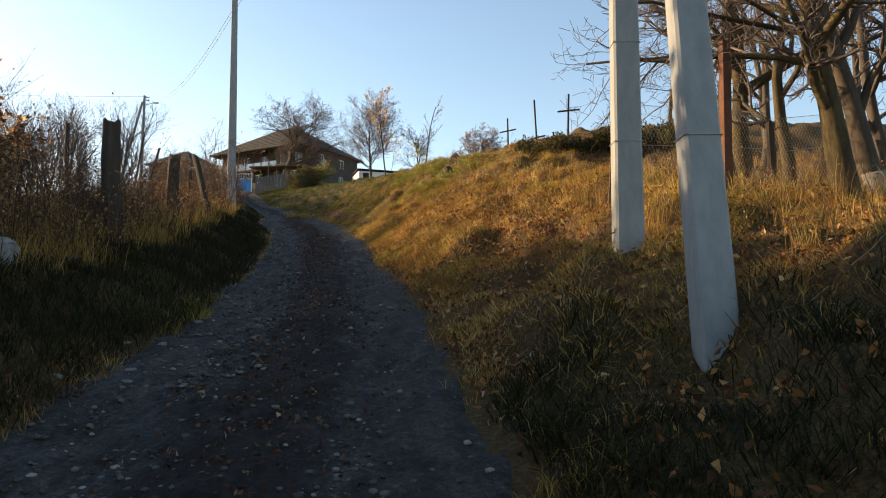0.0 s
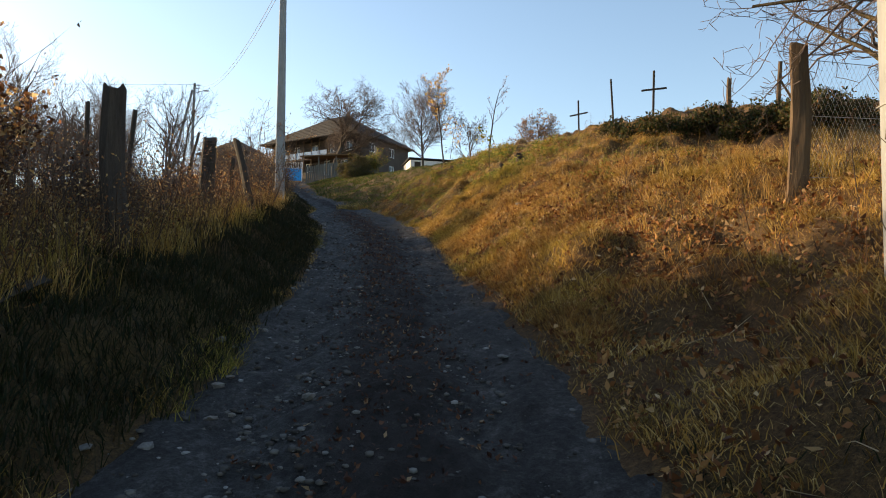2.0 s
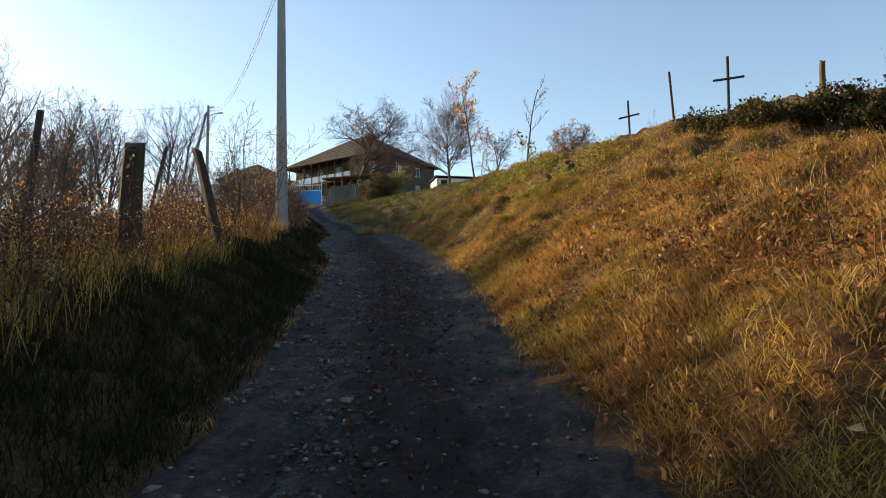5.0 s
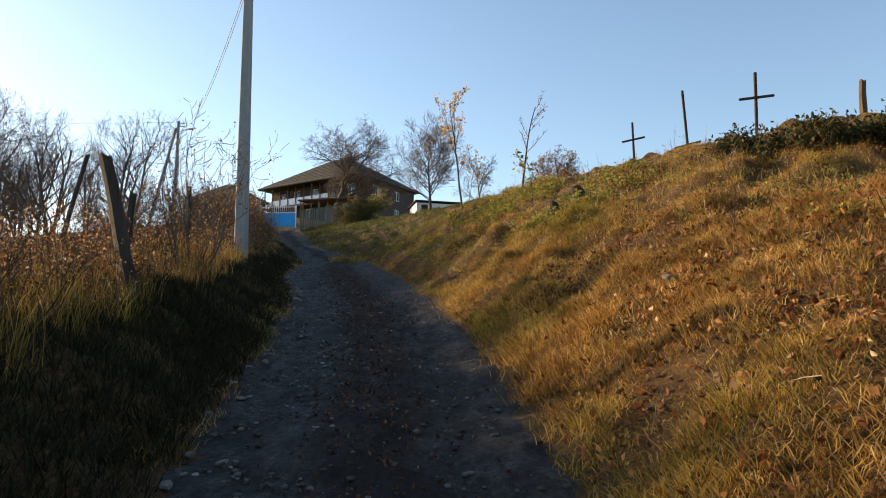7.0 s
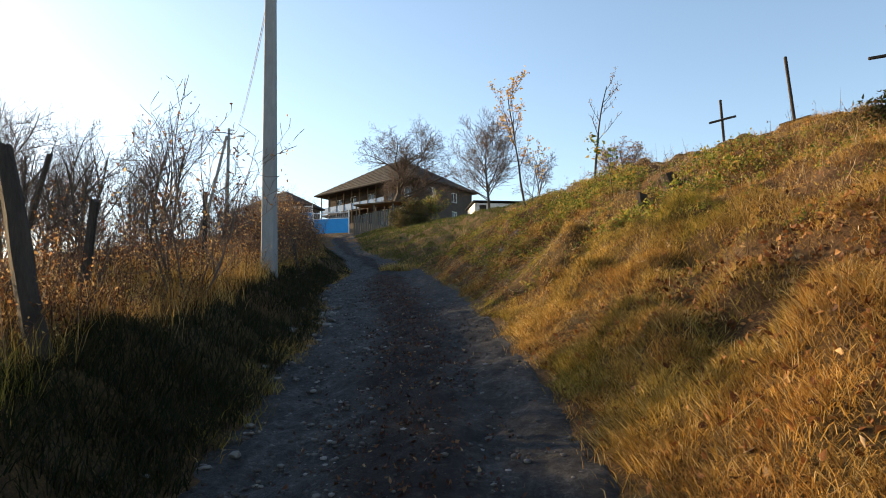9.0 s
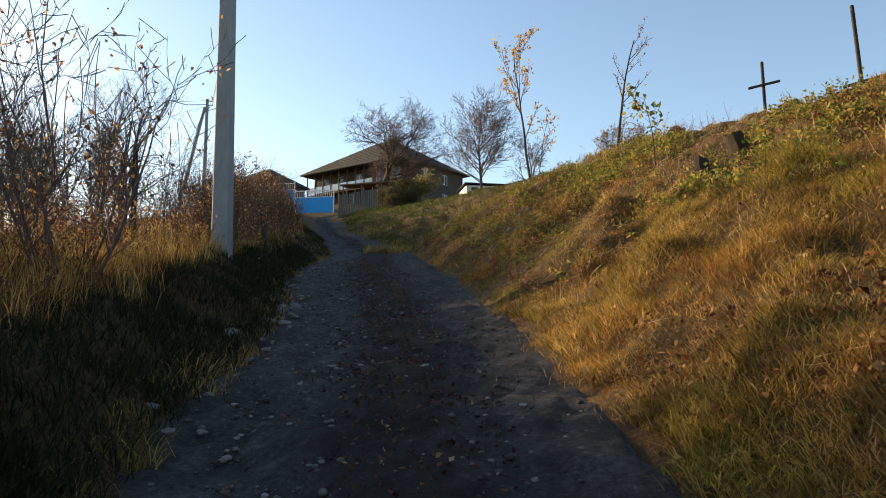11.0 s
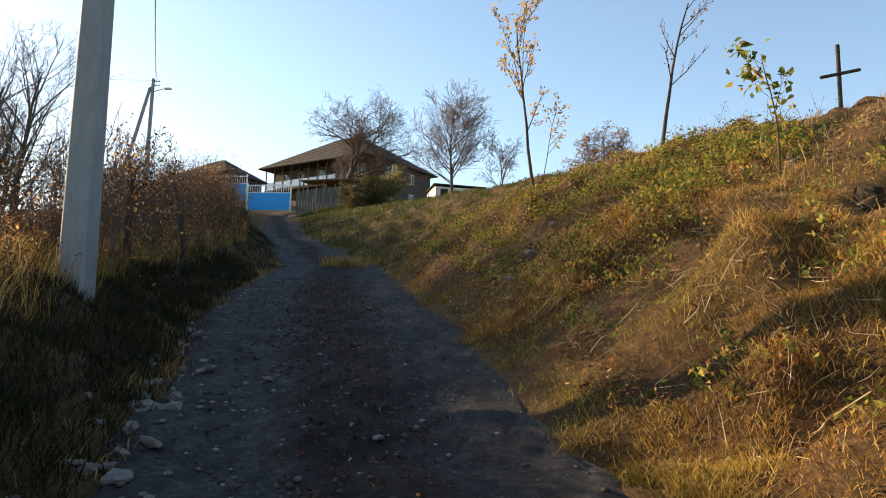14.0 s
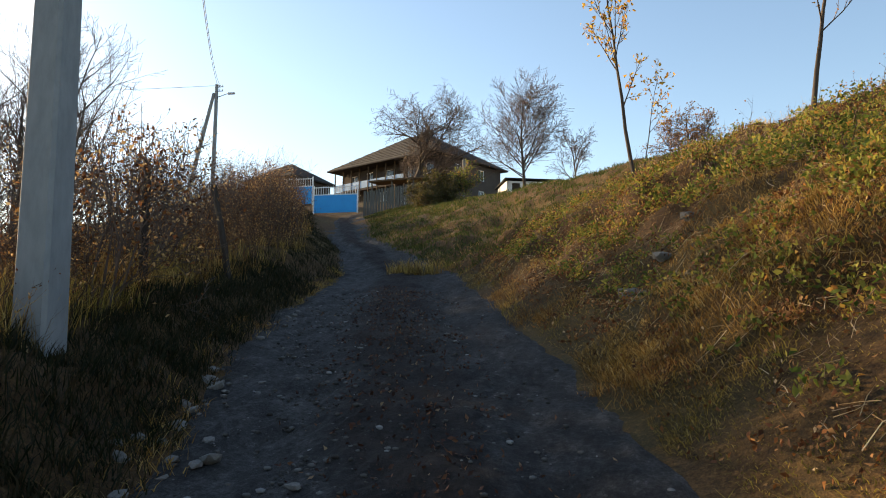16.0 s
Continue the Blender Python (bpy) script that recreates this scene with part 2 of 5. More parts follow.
def curve(v, xs, ys):
    """Piecewise line through the given knots, softened."""
    v = np.asarray(v, float)
    w = 0.04 * (np.asarray(xs)[-1] - np.asarray(xs)[0]) / len(xs)
    return sum(np.interp(v + s * w, xs, ys) for s in (-2, -1, 0, 1, 2)) / 5


def ripple(x, y):
    """Low, irregular unevenness of the ground."""
    x, y = x + 0.8 * np.sin(0.45 * y + 0.13 * x), y + 0.8 * np.sin(0.37 * x - 0.11 * y)
    r = 0.10 * np.sin(1.7 * x + 0.9 * y) * np.sin(1.3 * y - 0.6 * x + 1) + 0.075 * np.sin(3.9 * x - 2.1 * y + 2) * np.sin(2.7 * y + 3.3 * x)
    return r + 0.025 * np.sin(7.7 * x + 4.1 * y) * np.sin(6.3 * y - 5.2 * x)


LATTICE = np.random.default_rng(77).random((256, 256))


def soft_noise(x, y):
    """Smooth random values from 0 to 1, one knot a metre."""
    ix, iy = np.floor(x).astype(int), np.floor(y).astype(int)
    fx, fy = x - ix, y - iy
    fx, fy = fx * fx * (3 - 2 * fx), fy * fy * (3 - 2 * fy)
    at = lambda i, j: LATTICE[i % 256, j % 256]
    return (at(ix, iy) * (1 - fx) + at(ix + 1, iy) * fx) * (1 - fy) + (at(ix, iy + 1) * (1 - fx) + at(ix + 1, iy + 1) * fx) * fy


def tussock(x, y):
    """0 to 1: hollows and hummocks of the trodden, tufted bank."""
    x, y = np.asarray(x, float), np.asarray(y, float)
    wx, wy = x + 0.25 * np.sin(2.1 * y), y + 0.25 * np.sin(1.7 * x)
    v = 0.45 * soft_noise(wx / 0.42, wy / 0.60) + 0.55 * soft_noise(wx / 0.95 + 31, wy / 1.35 + 17)
    return np.clip((v - 0.22) / 0.56, 0, 1)


# bare hollows in the bank: x, y, radius, depth
HOLLOWS = ((-3.25, 30.2, 0.75, 0.30), (-0.35, 24.9, 0.85, 0.34), (-1.0, 24.2, 0.7, 0.12), (3.0, 17.2, 0.7, 0.2), (1.9, 13.4, 0.6, 0.2), (3.4, 11.6, 0.7, 0.18), (-0.6, 17.5, 0.5, 0.16), (1.2, 19.8, 0.5, 0.18))


def hollow(x, y):
    """Depth of the bare hollows and of the gully that runs down to the lane."""
    d = sum(dep * np.exp(-(((x - hx) / r) ** 2 + ((y - hy) / (0.8 * r)) ** 2) ** 2) for hx, hy, r, dep in HOLLOWS)
    along = ((x + 3.3) * 0.85 - (y - 23.6) * 0.53) / 1.9
    off = (x + 3.3) * 0.53 + (y - 23.6) * 0.85
    return d + 0.26 * np.exp(-(off / 0.2) ** 2) * np.clip(along * 6, 0, 1) * np.clip((1 - along) * 3, 0, 1)


def land(x, y):
    """Height of the ground."""
    x, y = np.asarray(x, float), np.asarray(y, float)
    xr, xl, z = np.interp(y, YS, XR), np.interp(y, YS, XL), np.interp(y, ZY, ZZ)
    dr, dl = np.maximum(x - xr, 0), np.maximum(xl - x, 0)
    far = np.clip((dr - 2) / 4, 0, 1)
    a = np.interp(y, AY, AV) * (1 - far) + np.interp(y, FY, FV) * far
    right = curve(dr, GD[:-2], GH[:-2]) - curve(0.0, GD[:-2], GH[:-2])
    right = np.where(dr > 15, np.interp(dr, GD, GH), right)
    off = np.clip(np.maximum(dr, dl) / 0.8, 0, 1)
    near = np.clip(2.4 - (np.abs(x) + np.abs(y - 20)) / 25, 0, 1) * np.clip((45 - y) / 7, 0, 1)
    rough = (0.30 * (tussock(x, y) - 0.5) + 0.05 * np.sin(8.5 * dr + 2.2 * np.sin(0.9 * y) + 0.5 * y)) * np.clip((dr - 0.1) / 0.9, 0, 1) + 0.16 * (tussock(x, y) - 0.4) * np.clip((dl - 0.1) / 0.6, 0, 1)
    z = z + rough * near - hollow(x, y)
    return z + a * right + np.interp(dl, LD, LH) + ripple(x, y) * (0.15 + 0.85 * off) * np.clip(2.4 - (np.abs(x) + np.abs(y - 20)) / 25, 0, 1)


def z_at(x, y):
    return float(land(x, y))


def mesh_object(name, verts, faces, mat, parent=None, label="", smooth=False):
    me = bpy.data.meshes.new(name)
    me.from_pydata([tuple(v) for v in verts], [], faces)
    me.materials.append(mat)
    if smooth:
        me.polygons.foreach_set("use_smooth", [True] * len(me.polygons))
    ob = new(name, me)
    ob.parent = parent
    return tagged(ob, label)


def fast_mesh(name, verts, tris, mat, smooth=False):
    """A mesh of triangles from arrays."""
    verts, tris = np.ascontiguousarray(verts, np.float32), np.ascontiguousarray(tris, np.int32)
    me = bpy.data.meshes.new(name)
    me.vertices.add(len(verts))
    me.vertices.foreach_set("co", verts.ravel())
    me.loops.add(tris.size)
    me.loops.foreach_set("vertex_index", tris.ravel())
    me.polygons.add(len(tris))
    me.polygons.foreach_set("loop_start", np.arange(0, tris.size, 3, dtype=np.int32))
    me.polygons.foreach_set("loop_total", np.full(len(tris), 3, np.int32))
    if smooth:
        me.polygons.foreach_set("use_smooth", np.ones(len(tris), bool))
    me.update(calc_edges=True)
    me.materials.append(mat)
    return me


def part(name, bm, mat, parent, label="", smooth=False):
    me = bpy.data.meshes.new(name)
    bm.to_mesh(me)
    bm.free()
    me.materials.append(mat)
    if smooth:
        me.polygons.foreach_set("use_smooth", [True] * len(me.polygons))
    ob = new(name, me)
    ob.parent = parent
    return tagged(ob, label)


def thing(name, m, label, category, group="", kind=""):
    e = new(name)
    e.empty_display_size = 0.2
    e.matrix_basis = m
    return tagged(e, label, category, group, kind)


def box(bm, size, at=(0, 0, 0), turn=None, bevel=0.0):
    made = bmesh.ops.create_cube(bm, size=1.0)["verts"]
    m = Matrix.Translation(at) @ (turn or Matrix()) @ Matrix.Diagonal((*size, 1))
    bmesh.ops.transform(bm, matrix=m, verts=made)
    if bevel:
        edges = list({e for v in made for e in v.link_edges})
        bmesh.ops.bevel(bm, geom=edges, offset=bevel, segments=1, affect="EDGES")


def grid_sheet(name, xs, ys, height, mat, label, category):
    gx, gy = np.meshgrid(xs, ys)
    verts = np.stack([gx, gy, height(gx, gy)], -1).reshape(-1, 3)
    n = len(xs)
    i = (np.arange(len(ys) - 1)[:, None] * n + np.arange(n - 1)).ravel()
    tris = np.concatenate([np.stack([i, i + 1, i + n + 1], 1), np.stack([i, i + n + 1, i + n], 1)])
    return tagged(new(name, fast_mesh(name, verts, tris, mat, True)), label, category, "", "structure")


def spread(lo, hi, step, reach, grow=1.25):
    """Even steps from lo to hi, widening steps out to reach on either side."""
    v, s, out = hi, step, []
    while v < reach:
        s *= grow
        v += s
        out.append(v)
    u, s, before = lo, step, []
    while u > -reach:
        s *= grow
        u -= s
        before.append(u)
    return np.array(before[::-1] + list(np.arange(lo, hi + 1e-6, step)) + out)


def under_road(x, y):
    xr, xl = np.interp(y, YS, XR), np.interp(y, YS, XL)
    inside = np.clip(np.minimum(xr - x, x - xl) / 0.3, 0, 1) * (np.abs(y - 24) < 58)
    return land(x, y) - 0.09 * inside


grid_sheet("ground", spread(-12, 9, 0.10, 1300), spread(-1, 45, 0.11, 1300), under_road, EARTH, "hillside of dry autumn grass and bare earth beside a lane", "ground")

# the lane, with two wheel ruts and a raised middle
ys = np.concatenate([np.arange(-30, -1, 0.5), np.arange(-1, 50, 0.1), np.arange(50, 75, 0.4)])
us = np.linspace(0, 1, 56)
gu, gy = np.meshgrid(us, ys)
rough_edge = 0.12 * np.sin(1.9 * gy) * np.sin(0.7 * gy + 1) + 0.06 * np.sin(5.3 * gy)
xl, xr = np.interp(gy, YS, XL) - 0.12 + rough_edge, np.interp(gy, YS, XR) + 0.12 + 0.6 * rough_edge
gx = xl + gu * (xr - xl)
rut = -0.055 * np.exp(-((gu - 0.25) / 0.09) ** 2) - 0.055 * np.exp(-((gu - 0.75) / 0.09) ** 2) + 0.025 * np.exp(-((gu - 0.5) / 0.12) ** 2)
lumps = np.random.default_rng(9).normal(0, 0.006, gx.shape)
gz = np.interp(gy, ZY, ZZ) + rut + 0.3 * ripple(gx, gy) + 0.012 * np.sin(13 * gx + 3 * gy) * np.sin(9 * gy - 7 * gx) + lumps - 0.03 * (gu < 0.02) - 0.03 * (gu > 0.98)
n = len(us)
i = (np.arange(len(ys) - 1)[:, None] * n + np.arange(n - 1)).ravel()
tris = np.concatenate([np.stack([i, i + 1, i + n + 1], 1), np.stack([i, i + n + 1, i + n], 1)])
road_mesh = fast_mesh("road", np.stack([gx, gy, gz], -1).reshape(-1, 3), tris, ROAD, True)
road_mesh.attributes.new("across", "FLOAT", "POINT").data.foreach_set("value", np.ascontiguousarray(gu.ravel(), np.float32))
tagged(new("road", road_mesh), "rutted dirt lane with gravel climbing the slope", "road", "", "structure")


# ---- poles and wires ----
def tapered_box(bm, lo, hi, a, b, bevel=0.02):
    """A shaft from lo to hi whose section goes from a to b (width, depth), with cut corners."""
    rings = []
    for p, (w, d) in ((lo, a), (hi, b)):
        c = min(w, d) * 0.5 * bevel / 0.1
        ring = [(-w / 2 + c, -d / 2), (w / 2 - c, -d / 2), (w / 2, -d / 2 + c), (w / 2, d / 2 - c), (w / 2 - c, d / 2), (-w / 2 + c, d / 2), (-w / 2, d / 2 - c), (-w / 2, -d / 2 + c)]
        rings.append([bm.verts.new((p[0] + x, p[1] + y, p[2])) for x, y in ring])
    for k in range(8):
        bm.faces.new((rings[0][k], rings[0][(k + 1) % 8], rings[1][(k + 1) % 8], rings[1][k]))
    bm.faces.new(rings[0][::-1])
    bm.faces.new(rings[1])


def loop_wire(bm, z, w, d, r=0.004, at=(0, 0)):
    """A wire wound round a shaft of that section."""
    for sx, sy, lx, ly in ((0, -1, w, 0), (0, 1, w, 0), (-1, 0, 0, d), (1, 0, 0, d)):
        box(bm, (max(lx, 2 * r) + 2 * r, max(ly, 2 * r) + 2 * r, 2 * r), (at[0] + sx * (w / 2 + r), at[1] + sy * (d / 2 + r), z))


def rod(bm, a, b, r, sides=6, r2=None):
    a, b = Vector(a), Vector(b)
    m = Matrix.Translation((a + b) / 2) @ (b - a).to_track_quat("Z", "Y").to_matrix().to_4x4()
    bmesh.ops.create_cone(bm, cap_ends=True, segments=sides, radius1=r, radius2=r if r2 is None else r2, depth=(b - a).length, matrix=m)


def bracket(pole, z, w):
    for zz in (z, z - 0.28):
        bm = bmesh.new()
        box(bm, (0.42, 0.05, 0.04), (0.26, 0, zz), bevel=0.005)
        arm = part("bracket", bm, RUST, pole, "rusty steel bracket")
        for x in (0.2, 0.42):
            bm = bmesh.new()
            rod(bm, (x, 0, zz + 0.02), (x, 0, zz + 0.14), 0.035, 8, 0.022)
            part("insulator", bm, WHITE, arm, "white porcelain insulator")


def concrete_pole(x, y, height, base, top, label, lean=(0, 0), wires=(), arm=False, turn=0, sink=0.35):
    z = z_at(x, y)
    p = thing("utility_pole", pose(x, y, z, 0, 0, turn), label, "utility pole", "concrete utility poles")
    bm = bmesh.new()
    steps = 5
    for k in range(steps):
        f0, f1 = k / steps, (k + 1) / steps
        sec = lambda f: tuple(u + (v - u) * f for u, v in zip(base, top))
        spot = lambda f: (lean[0] * f, lean[1] * f, -sink + (height + sink) * f)
        tapered_box(bm, spot(f0), spot(f1), sec(f0), sec(f1))
    bmesh.ops.remove_doubles(bm, verts=bm.verts, dist=0.0005)
    part("shaft", bm, CONCRETE, p)
    for zz in wires:
        f = (zz + sink) / (height + sink)
        bm = bmesh.new()
        w, d = (u + (v - u) * f for u, v in zip(base, top))
        loop_wire(bm, zz, w, d, 0.0025, (lean[0] * f, lean[1] * f))
        part("wire_band", bm, WIRE, p, "thin wire wound round the shaft")
    if arm:
        bracket(p, height - 0.2, 0.2)
    return p


concrete_pole(1.93, 7.2, 8.2, (0.28, 0.24), (0.19, 0.17), "upright grey concrete utility pole on the grassy bank", wires=(1.05, 2.05), arm=True, sink=0.3)
concrete_pole(1.68, 4.15, 6.2, (0.225, 0.2), (0.20, 0.17), "leaning concrete brace pole propping an upright pole", lean=(0.10, 1.35), wires=(1.28,), sink=0.45)
concrete_pole(-7.93, 25.9, 8.7, (0.29, 0.26), (0.17, 0.16), "tall grey concrete utility pole at the lane's weedy edge", lean=(-0.12, 0), arm=True, sink=0.3)
lamp_pole = concrete_pole(-27.7, 62.4, 8.4, (0.26, 0.22), (0.17, 0.15), "far concrete pole with a street lamp and a brace", arm=True)
bm = bmesh.new()
rod(bm, (0, 0, 7.5), (0.9, -0.1, 7.7), 0.03)
part("lamp_arm", bm, WIRE, lamp_pole)
bm = bmesh.new()
box(bm, (0.5, 0.2, 0.12), (1.1, -0.1, 7.68), bevel=0.03)
part("lamp_head", bm, WHITE, lamp_pole, "grey street lamp head")
concrete_pole(-29.6, 62.0, 8.0, (0.24, 0.2), (0.17, 0.15), "slanting brace pole leaning on a lamp pole", lean=(1.75, 0.35))


def cable(a, b, sag, r=0.012):
    cu = bpy.data.curves.new("power_line", "CURVE")
    cu.dimensions, cu.bevel_depth, cu.bevel_resolution = "3D", r, 0
    sp = cu.splines.new("POLY")
    sp.points.add(24)
    for k in range(25):
        f = k / 24
        q = Vector(a).lerp(Vector(b), f)
        sp.points[k].co = (q.x, q.y, q.z - 4 * sag * f * (1 - f), 1)
    cu.materials.append(CABLE)
    tagged(new("power_line", cu), "thin dark overhead power line strung between poles", "power line", "overhead lines")


top_a, top_c, top_d = (2.1, 7.2, z_at(1.83, 7.2) + 8.1), (-7.7, 25.9, z_at(-7.86, 25.9) + 8.6), (-27.4, 62.4, z_at(-27.7, 62.4) + 8.3)
for off in (0, 0.25):
    cable((top_a[0], top_a[1], top_a[2] - off), (top_c[0], top_c[1], top_c[2] - off), 0.35, 0.007)
    cable((top_c[0], top_c[1], top_c[2] - off), (top_d[0], top_d[1], top_d[2] - off), 1.6, 0.010)
cable(top_d, (-75, 48, top_d[2] - 1.0), 0.9, 0.012)


# ---- wooden posts, crosses, fence ----
def rough_post(name, lo, hi, r, mat, label, category="fence post", group="", sides=9, seed=0, splay=0.0):
    """A hewn post with cracks, an uneven outline and a broken top; foot at lo, head at hi."""
    rng = random.Random(seed)
    lo, hi = Vector(lo), Vector(hi)
    p = thing(name, pose(*lo), label, category, group)
    bm = bmesh.new()
    rings, n = [], 7
    side = [rng.uniform(0.82, 1.15) for _ in range(sides)]
    for k in range(n + 1):
        f = k / n
        c = (hi - lo) * f - Vector((0, 0, 0.25 * (1 - f)))
        bend = Vector((math.sin(f * 5 + seed) * r * 0.25 * min(f * 4, 1), math.cos(f * 4 + seed) * r * 0.2 * min(f * 4, 1), 0))
        rr = r * (1.12 - 0.2 * f + splay * f)
        rings.append([bm.verts.new(c + bend + Vector((math.cos(a) * rr * s, math.sin(a) * rr * s, rng.uniform(-0.06, 0.06) * (k == n) * min(1, r * 9))))
                      for a, s in ((2 * math.pi * j / sides, side[j] * rng.uniform(0.93, 1.07)) for j in range(sides))])
    for u, v in zip(rings, rings[1:]):
        for j in range(sides):
            bm.faces.new((u[j], u[(j + 1) % sides], v[(j + 1) % sides], v[j]))
    bm.faces.new(rings[-1])
    part("shaft", bm, mat, p)
    return p


def on_ground(x, y, dz=0.0):
    return (x, y, z_at(x, y) + dz)


GF = "wooden posts of the old fence"
rough_post("fence_post", on_ground(-4.12, 9.22), (-4.25, 9.3, 3.80), 0.112, OLD_WOOD, "thick dark weathered wooden post with a split top", group=GF, seed=1)
rough_post("fence_post", on_ground(-5.22, 13.92), (-5.30, 13.94, 4.38), 0.11, OLD_WOOD, "thick dark tree-trunk fence post among dry weeds", group=GF, seed=2)
rough_post("fence_post", on_ground(-5.32, 16.55), (-5.86, 16.5, 4.97), 0.085, OLD_WOOD, "dark fence post leaning over among dry weeds", group=GF, seed=3)
rough_post("fence_post", on_ground(-4.35, 6.9), (-4.52, 7.3, 3.34), 0.075, OLD_WOOD, "dark weathered post at the start of the old fence", group=GF, seed=4)
for k, (x, y, h, dx, r) in enumerate(((-7.6, 14.4, 2.0, -0.15, 0.045), (-7.05, 14.6, 1.9, 0.05, 0.05), (-8.9, 28.5, 1.5, -0.15, 0.05), (-8.5, 24.3, 1.5, -0.1, 0.045), (-9.5, 31.5, 1.5, -0.4, 0.05), (-6.9, 18.8, 1.4, 0.1, 0.05), (-6.9, 10.6, 1.7, 0.1, 0.035), (-8.4, 19.5, 1.9, 0.4, 0.04))):
    rough_post("fence_stake", on_ground(x, y), (x + dx, y + 0.1, z_at(x, y) + h), r, OLD_WOOD, "thin crooked dark stake of the old fence", group="crooked fence stakes", sides=6, seed=20 + k)

rough_post("corner_post", on_ground(2.53, 10.35), (2.58, 10.36, 4.47), 0.088, BROWN_WOOD, "round brown wooden corner post of a wire mesh fence", group="posts of the mesh fence", seed=5)
rough_post("fence_post", on_ground(5.5, 12.1), (5.55, 12.1, z_at(5.5, 12.1) + 1.2), 0.08, OLD_WOOD, "dark wooden post of a wire mesh fence", group="posts of the mesh fence", seed=6)
rough_post("fence_post", on_ground(8.6, 13.6), (8.6, 13.6, z_at(8.6, 13.6) + 1.3), 0.08, OLD_WOOD, "dark wooden post of a wire mesh fence", group="posts of the mesh fence", seed=7)
rough_post("fence_post", on_ground(7.0, 26.9), (7.03, 26.9, 9.42), 0.09, BROWN_WOOD, "pale round wooden post on the hilltop", group="posts on the hilltop", seed=8)
hill_post = rough_post("fence_post", on_ground(7.5, 24.0), (7.58, 24.0, 8.98), 0.07, BROWN_WOOD, "wooden hilltop post with a slanting prop", group="posts on the hilltop", seed=9)
bm = bmesh.new()
rod(bm, (0.7, 0.1, -0.1), (0.05, 0, 1.0), 0.04, 7, 0.03)
part("prop", bm, BROWN_WOOD, hill_post)

block = thing("concrete_block", pose(*on_ground(-3.95, 6.15, -0.3), 0, 3, 8), "pale rough concrete block at the foot of the old fence", "block")
bm = bmesh.new()
box(bm, (0.75, 0.5, 0.85), (0, 0, 0.05), bevel=0.04)
bmesh.ops.subdivide_edges(bm, edges=bm.edges, cuts=2, use_grid_fill=True)
rb = random.Random(4)
for v in bm.verts:
    v.co += Vector((rb.uniform(-0.02, 0.02), rb.uniform(-0.02, 0.02), rb.uniform(-0.02, 0.02)))
part("body", bm, CONCRETE, block)
rough_post("fallen_log", (-3.4, 6.3, z_at(-3.4, 6.3) + 0.2), (-3.75, 7.6, z_at(-3.75, 7.6) + 0.12), 0.07, OLD_WOOD, "dark fallen log lying on the bank", "log", seed=15)

# rusty angle-iron post beside the leaning pole
iron = thing("iron_post", pose(*on_ground(3.64, 9.05), 0, 1, 15), "rust-brown angle-iron fence post under bare branches", "fence post")
bm = bmesh.new()
box(bm, (0.11, 0.015, 2.4), (0, 0, 0.8))
box(bm, (0.015, 0.08, 2.4), (-0.048, 0.048, 0.8))
part("shaft", bm, RUST, iron)


def mesh_fence(a, b, height, pitch=0.075):
    """Chain-link netting from a to b, each wire laid zigzag, with line wires."""
    a, b = Vector(a), Vector(b)
    run = b - a
    flat = Vector((run.x, run.y, 0))
    length = flat.length
    p = thing("wire_mesh_fence", pose(*a), "grey chain-link netting stretched between wooden posts", "fence")
    bm = bmesh.new()
    at = lambda s, h: Vector((run.x * s / length, run.y * s / length, run.z * s / length + h))
    for sign in (1, -1):
        s = -height
        while s < length + height:
            lo, hi = (s, s + height * 0.62) if sign > 0 else (s + height * 0.62, s)
            pts = [(lo + (hi - lo) * f, height * f) for f in (0, 1)]
            (s0, h0), (s1, h1) = pts
            f0, f1 = 0.0, 1.0
            for edge in (0.0, length):
                if (s0 - edge) * (s1 - edge) < 0:
                    f = (edge - s0) / (s1 - s0)
                    if (edge == 0.0) == (s0 < s1):
                        f0 = max(f0, f)
                    else:
                        f1 = min(f1, f)
            mid = s0 + (s1 - s0) * (f0 + f1) / 2
            if f1 - f0 > 0.02 and 0 <= mid <= length:
                g = lambda f: at(s0 + (s1 - s0) * f, 0.1 + h1 * f)
                rod(bm, g(f0), g(f1), 0.0013, 3)
            s += pitch
    part("netting", bm, WIRE, p)
    for h in (0.1, height * 0.6, height + 0.1):
        bm = bmesh.new()
        rod(bm, at(0, h), at(length, h), 0.004, 4)
        part("line_wire", bm, WIRE, p)


mesh_fence(on_ground(2.62, 10.36), on_ground(5.5, 12.1), 1.25)
mesh_fence(on_ground(5.55, 12.12), on_ground(8.6, 13.6), 1.2)


def wooden_cross(x, y, height, arm, arm_z, tilt, r, label, drop=0.06):
    p = thing("wooden_cross", pose(*on_ground(x, y), 0, tilt, 0), label, "cross", "wooden crosses on the hilltop")
    bm = bmesh.new()
    box(bm, (2 * r, 2 * r, height + 0.3), (0, 0, height / 2 - 0.15), bevel=r * 0.4)
    part("upright", bm, OLD_WOOD, p)
    bm = bmesh.new()
    box(bm, (arm, 1.6 * r, 1.8 * r), (0, -1.5 * r, arm_z), Matrix.Rotation(-drop, 4, "Y"), bevel=r * 0.4)
    part("crossbar", bm, OLD_WOOD, p)


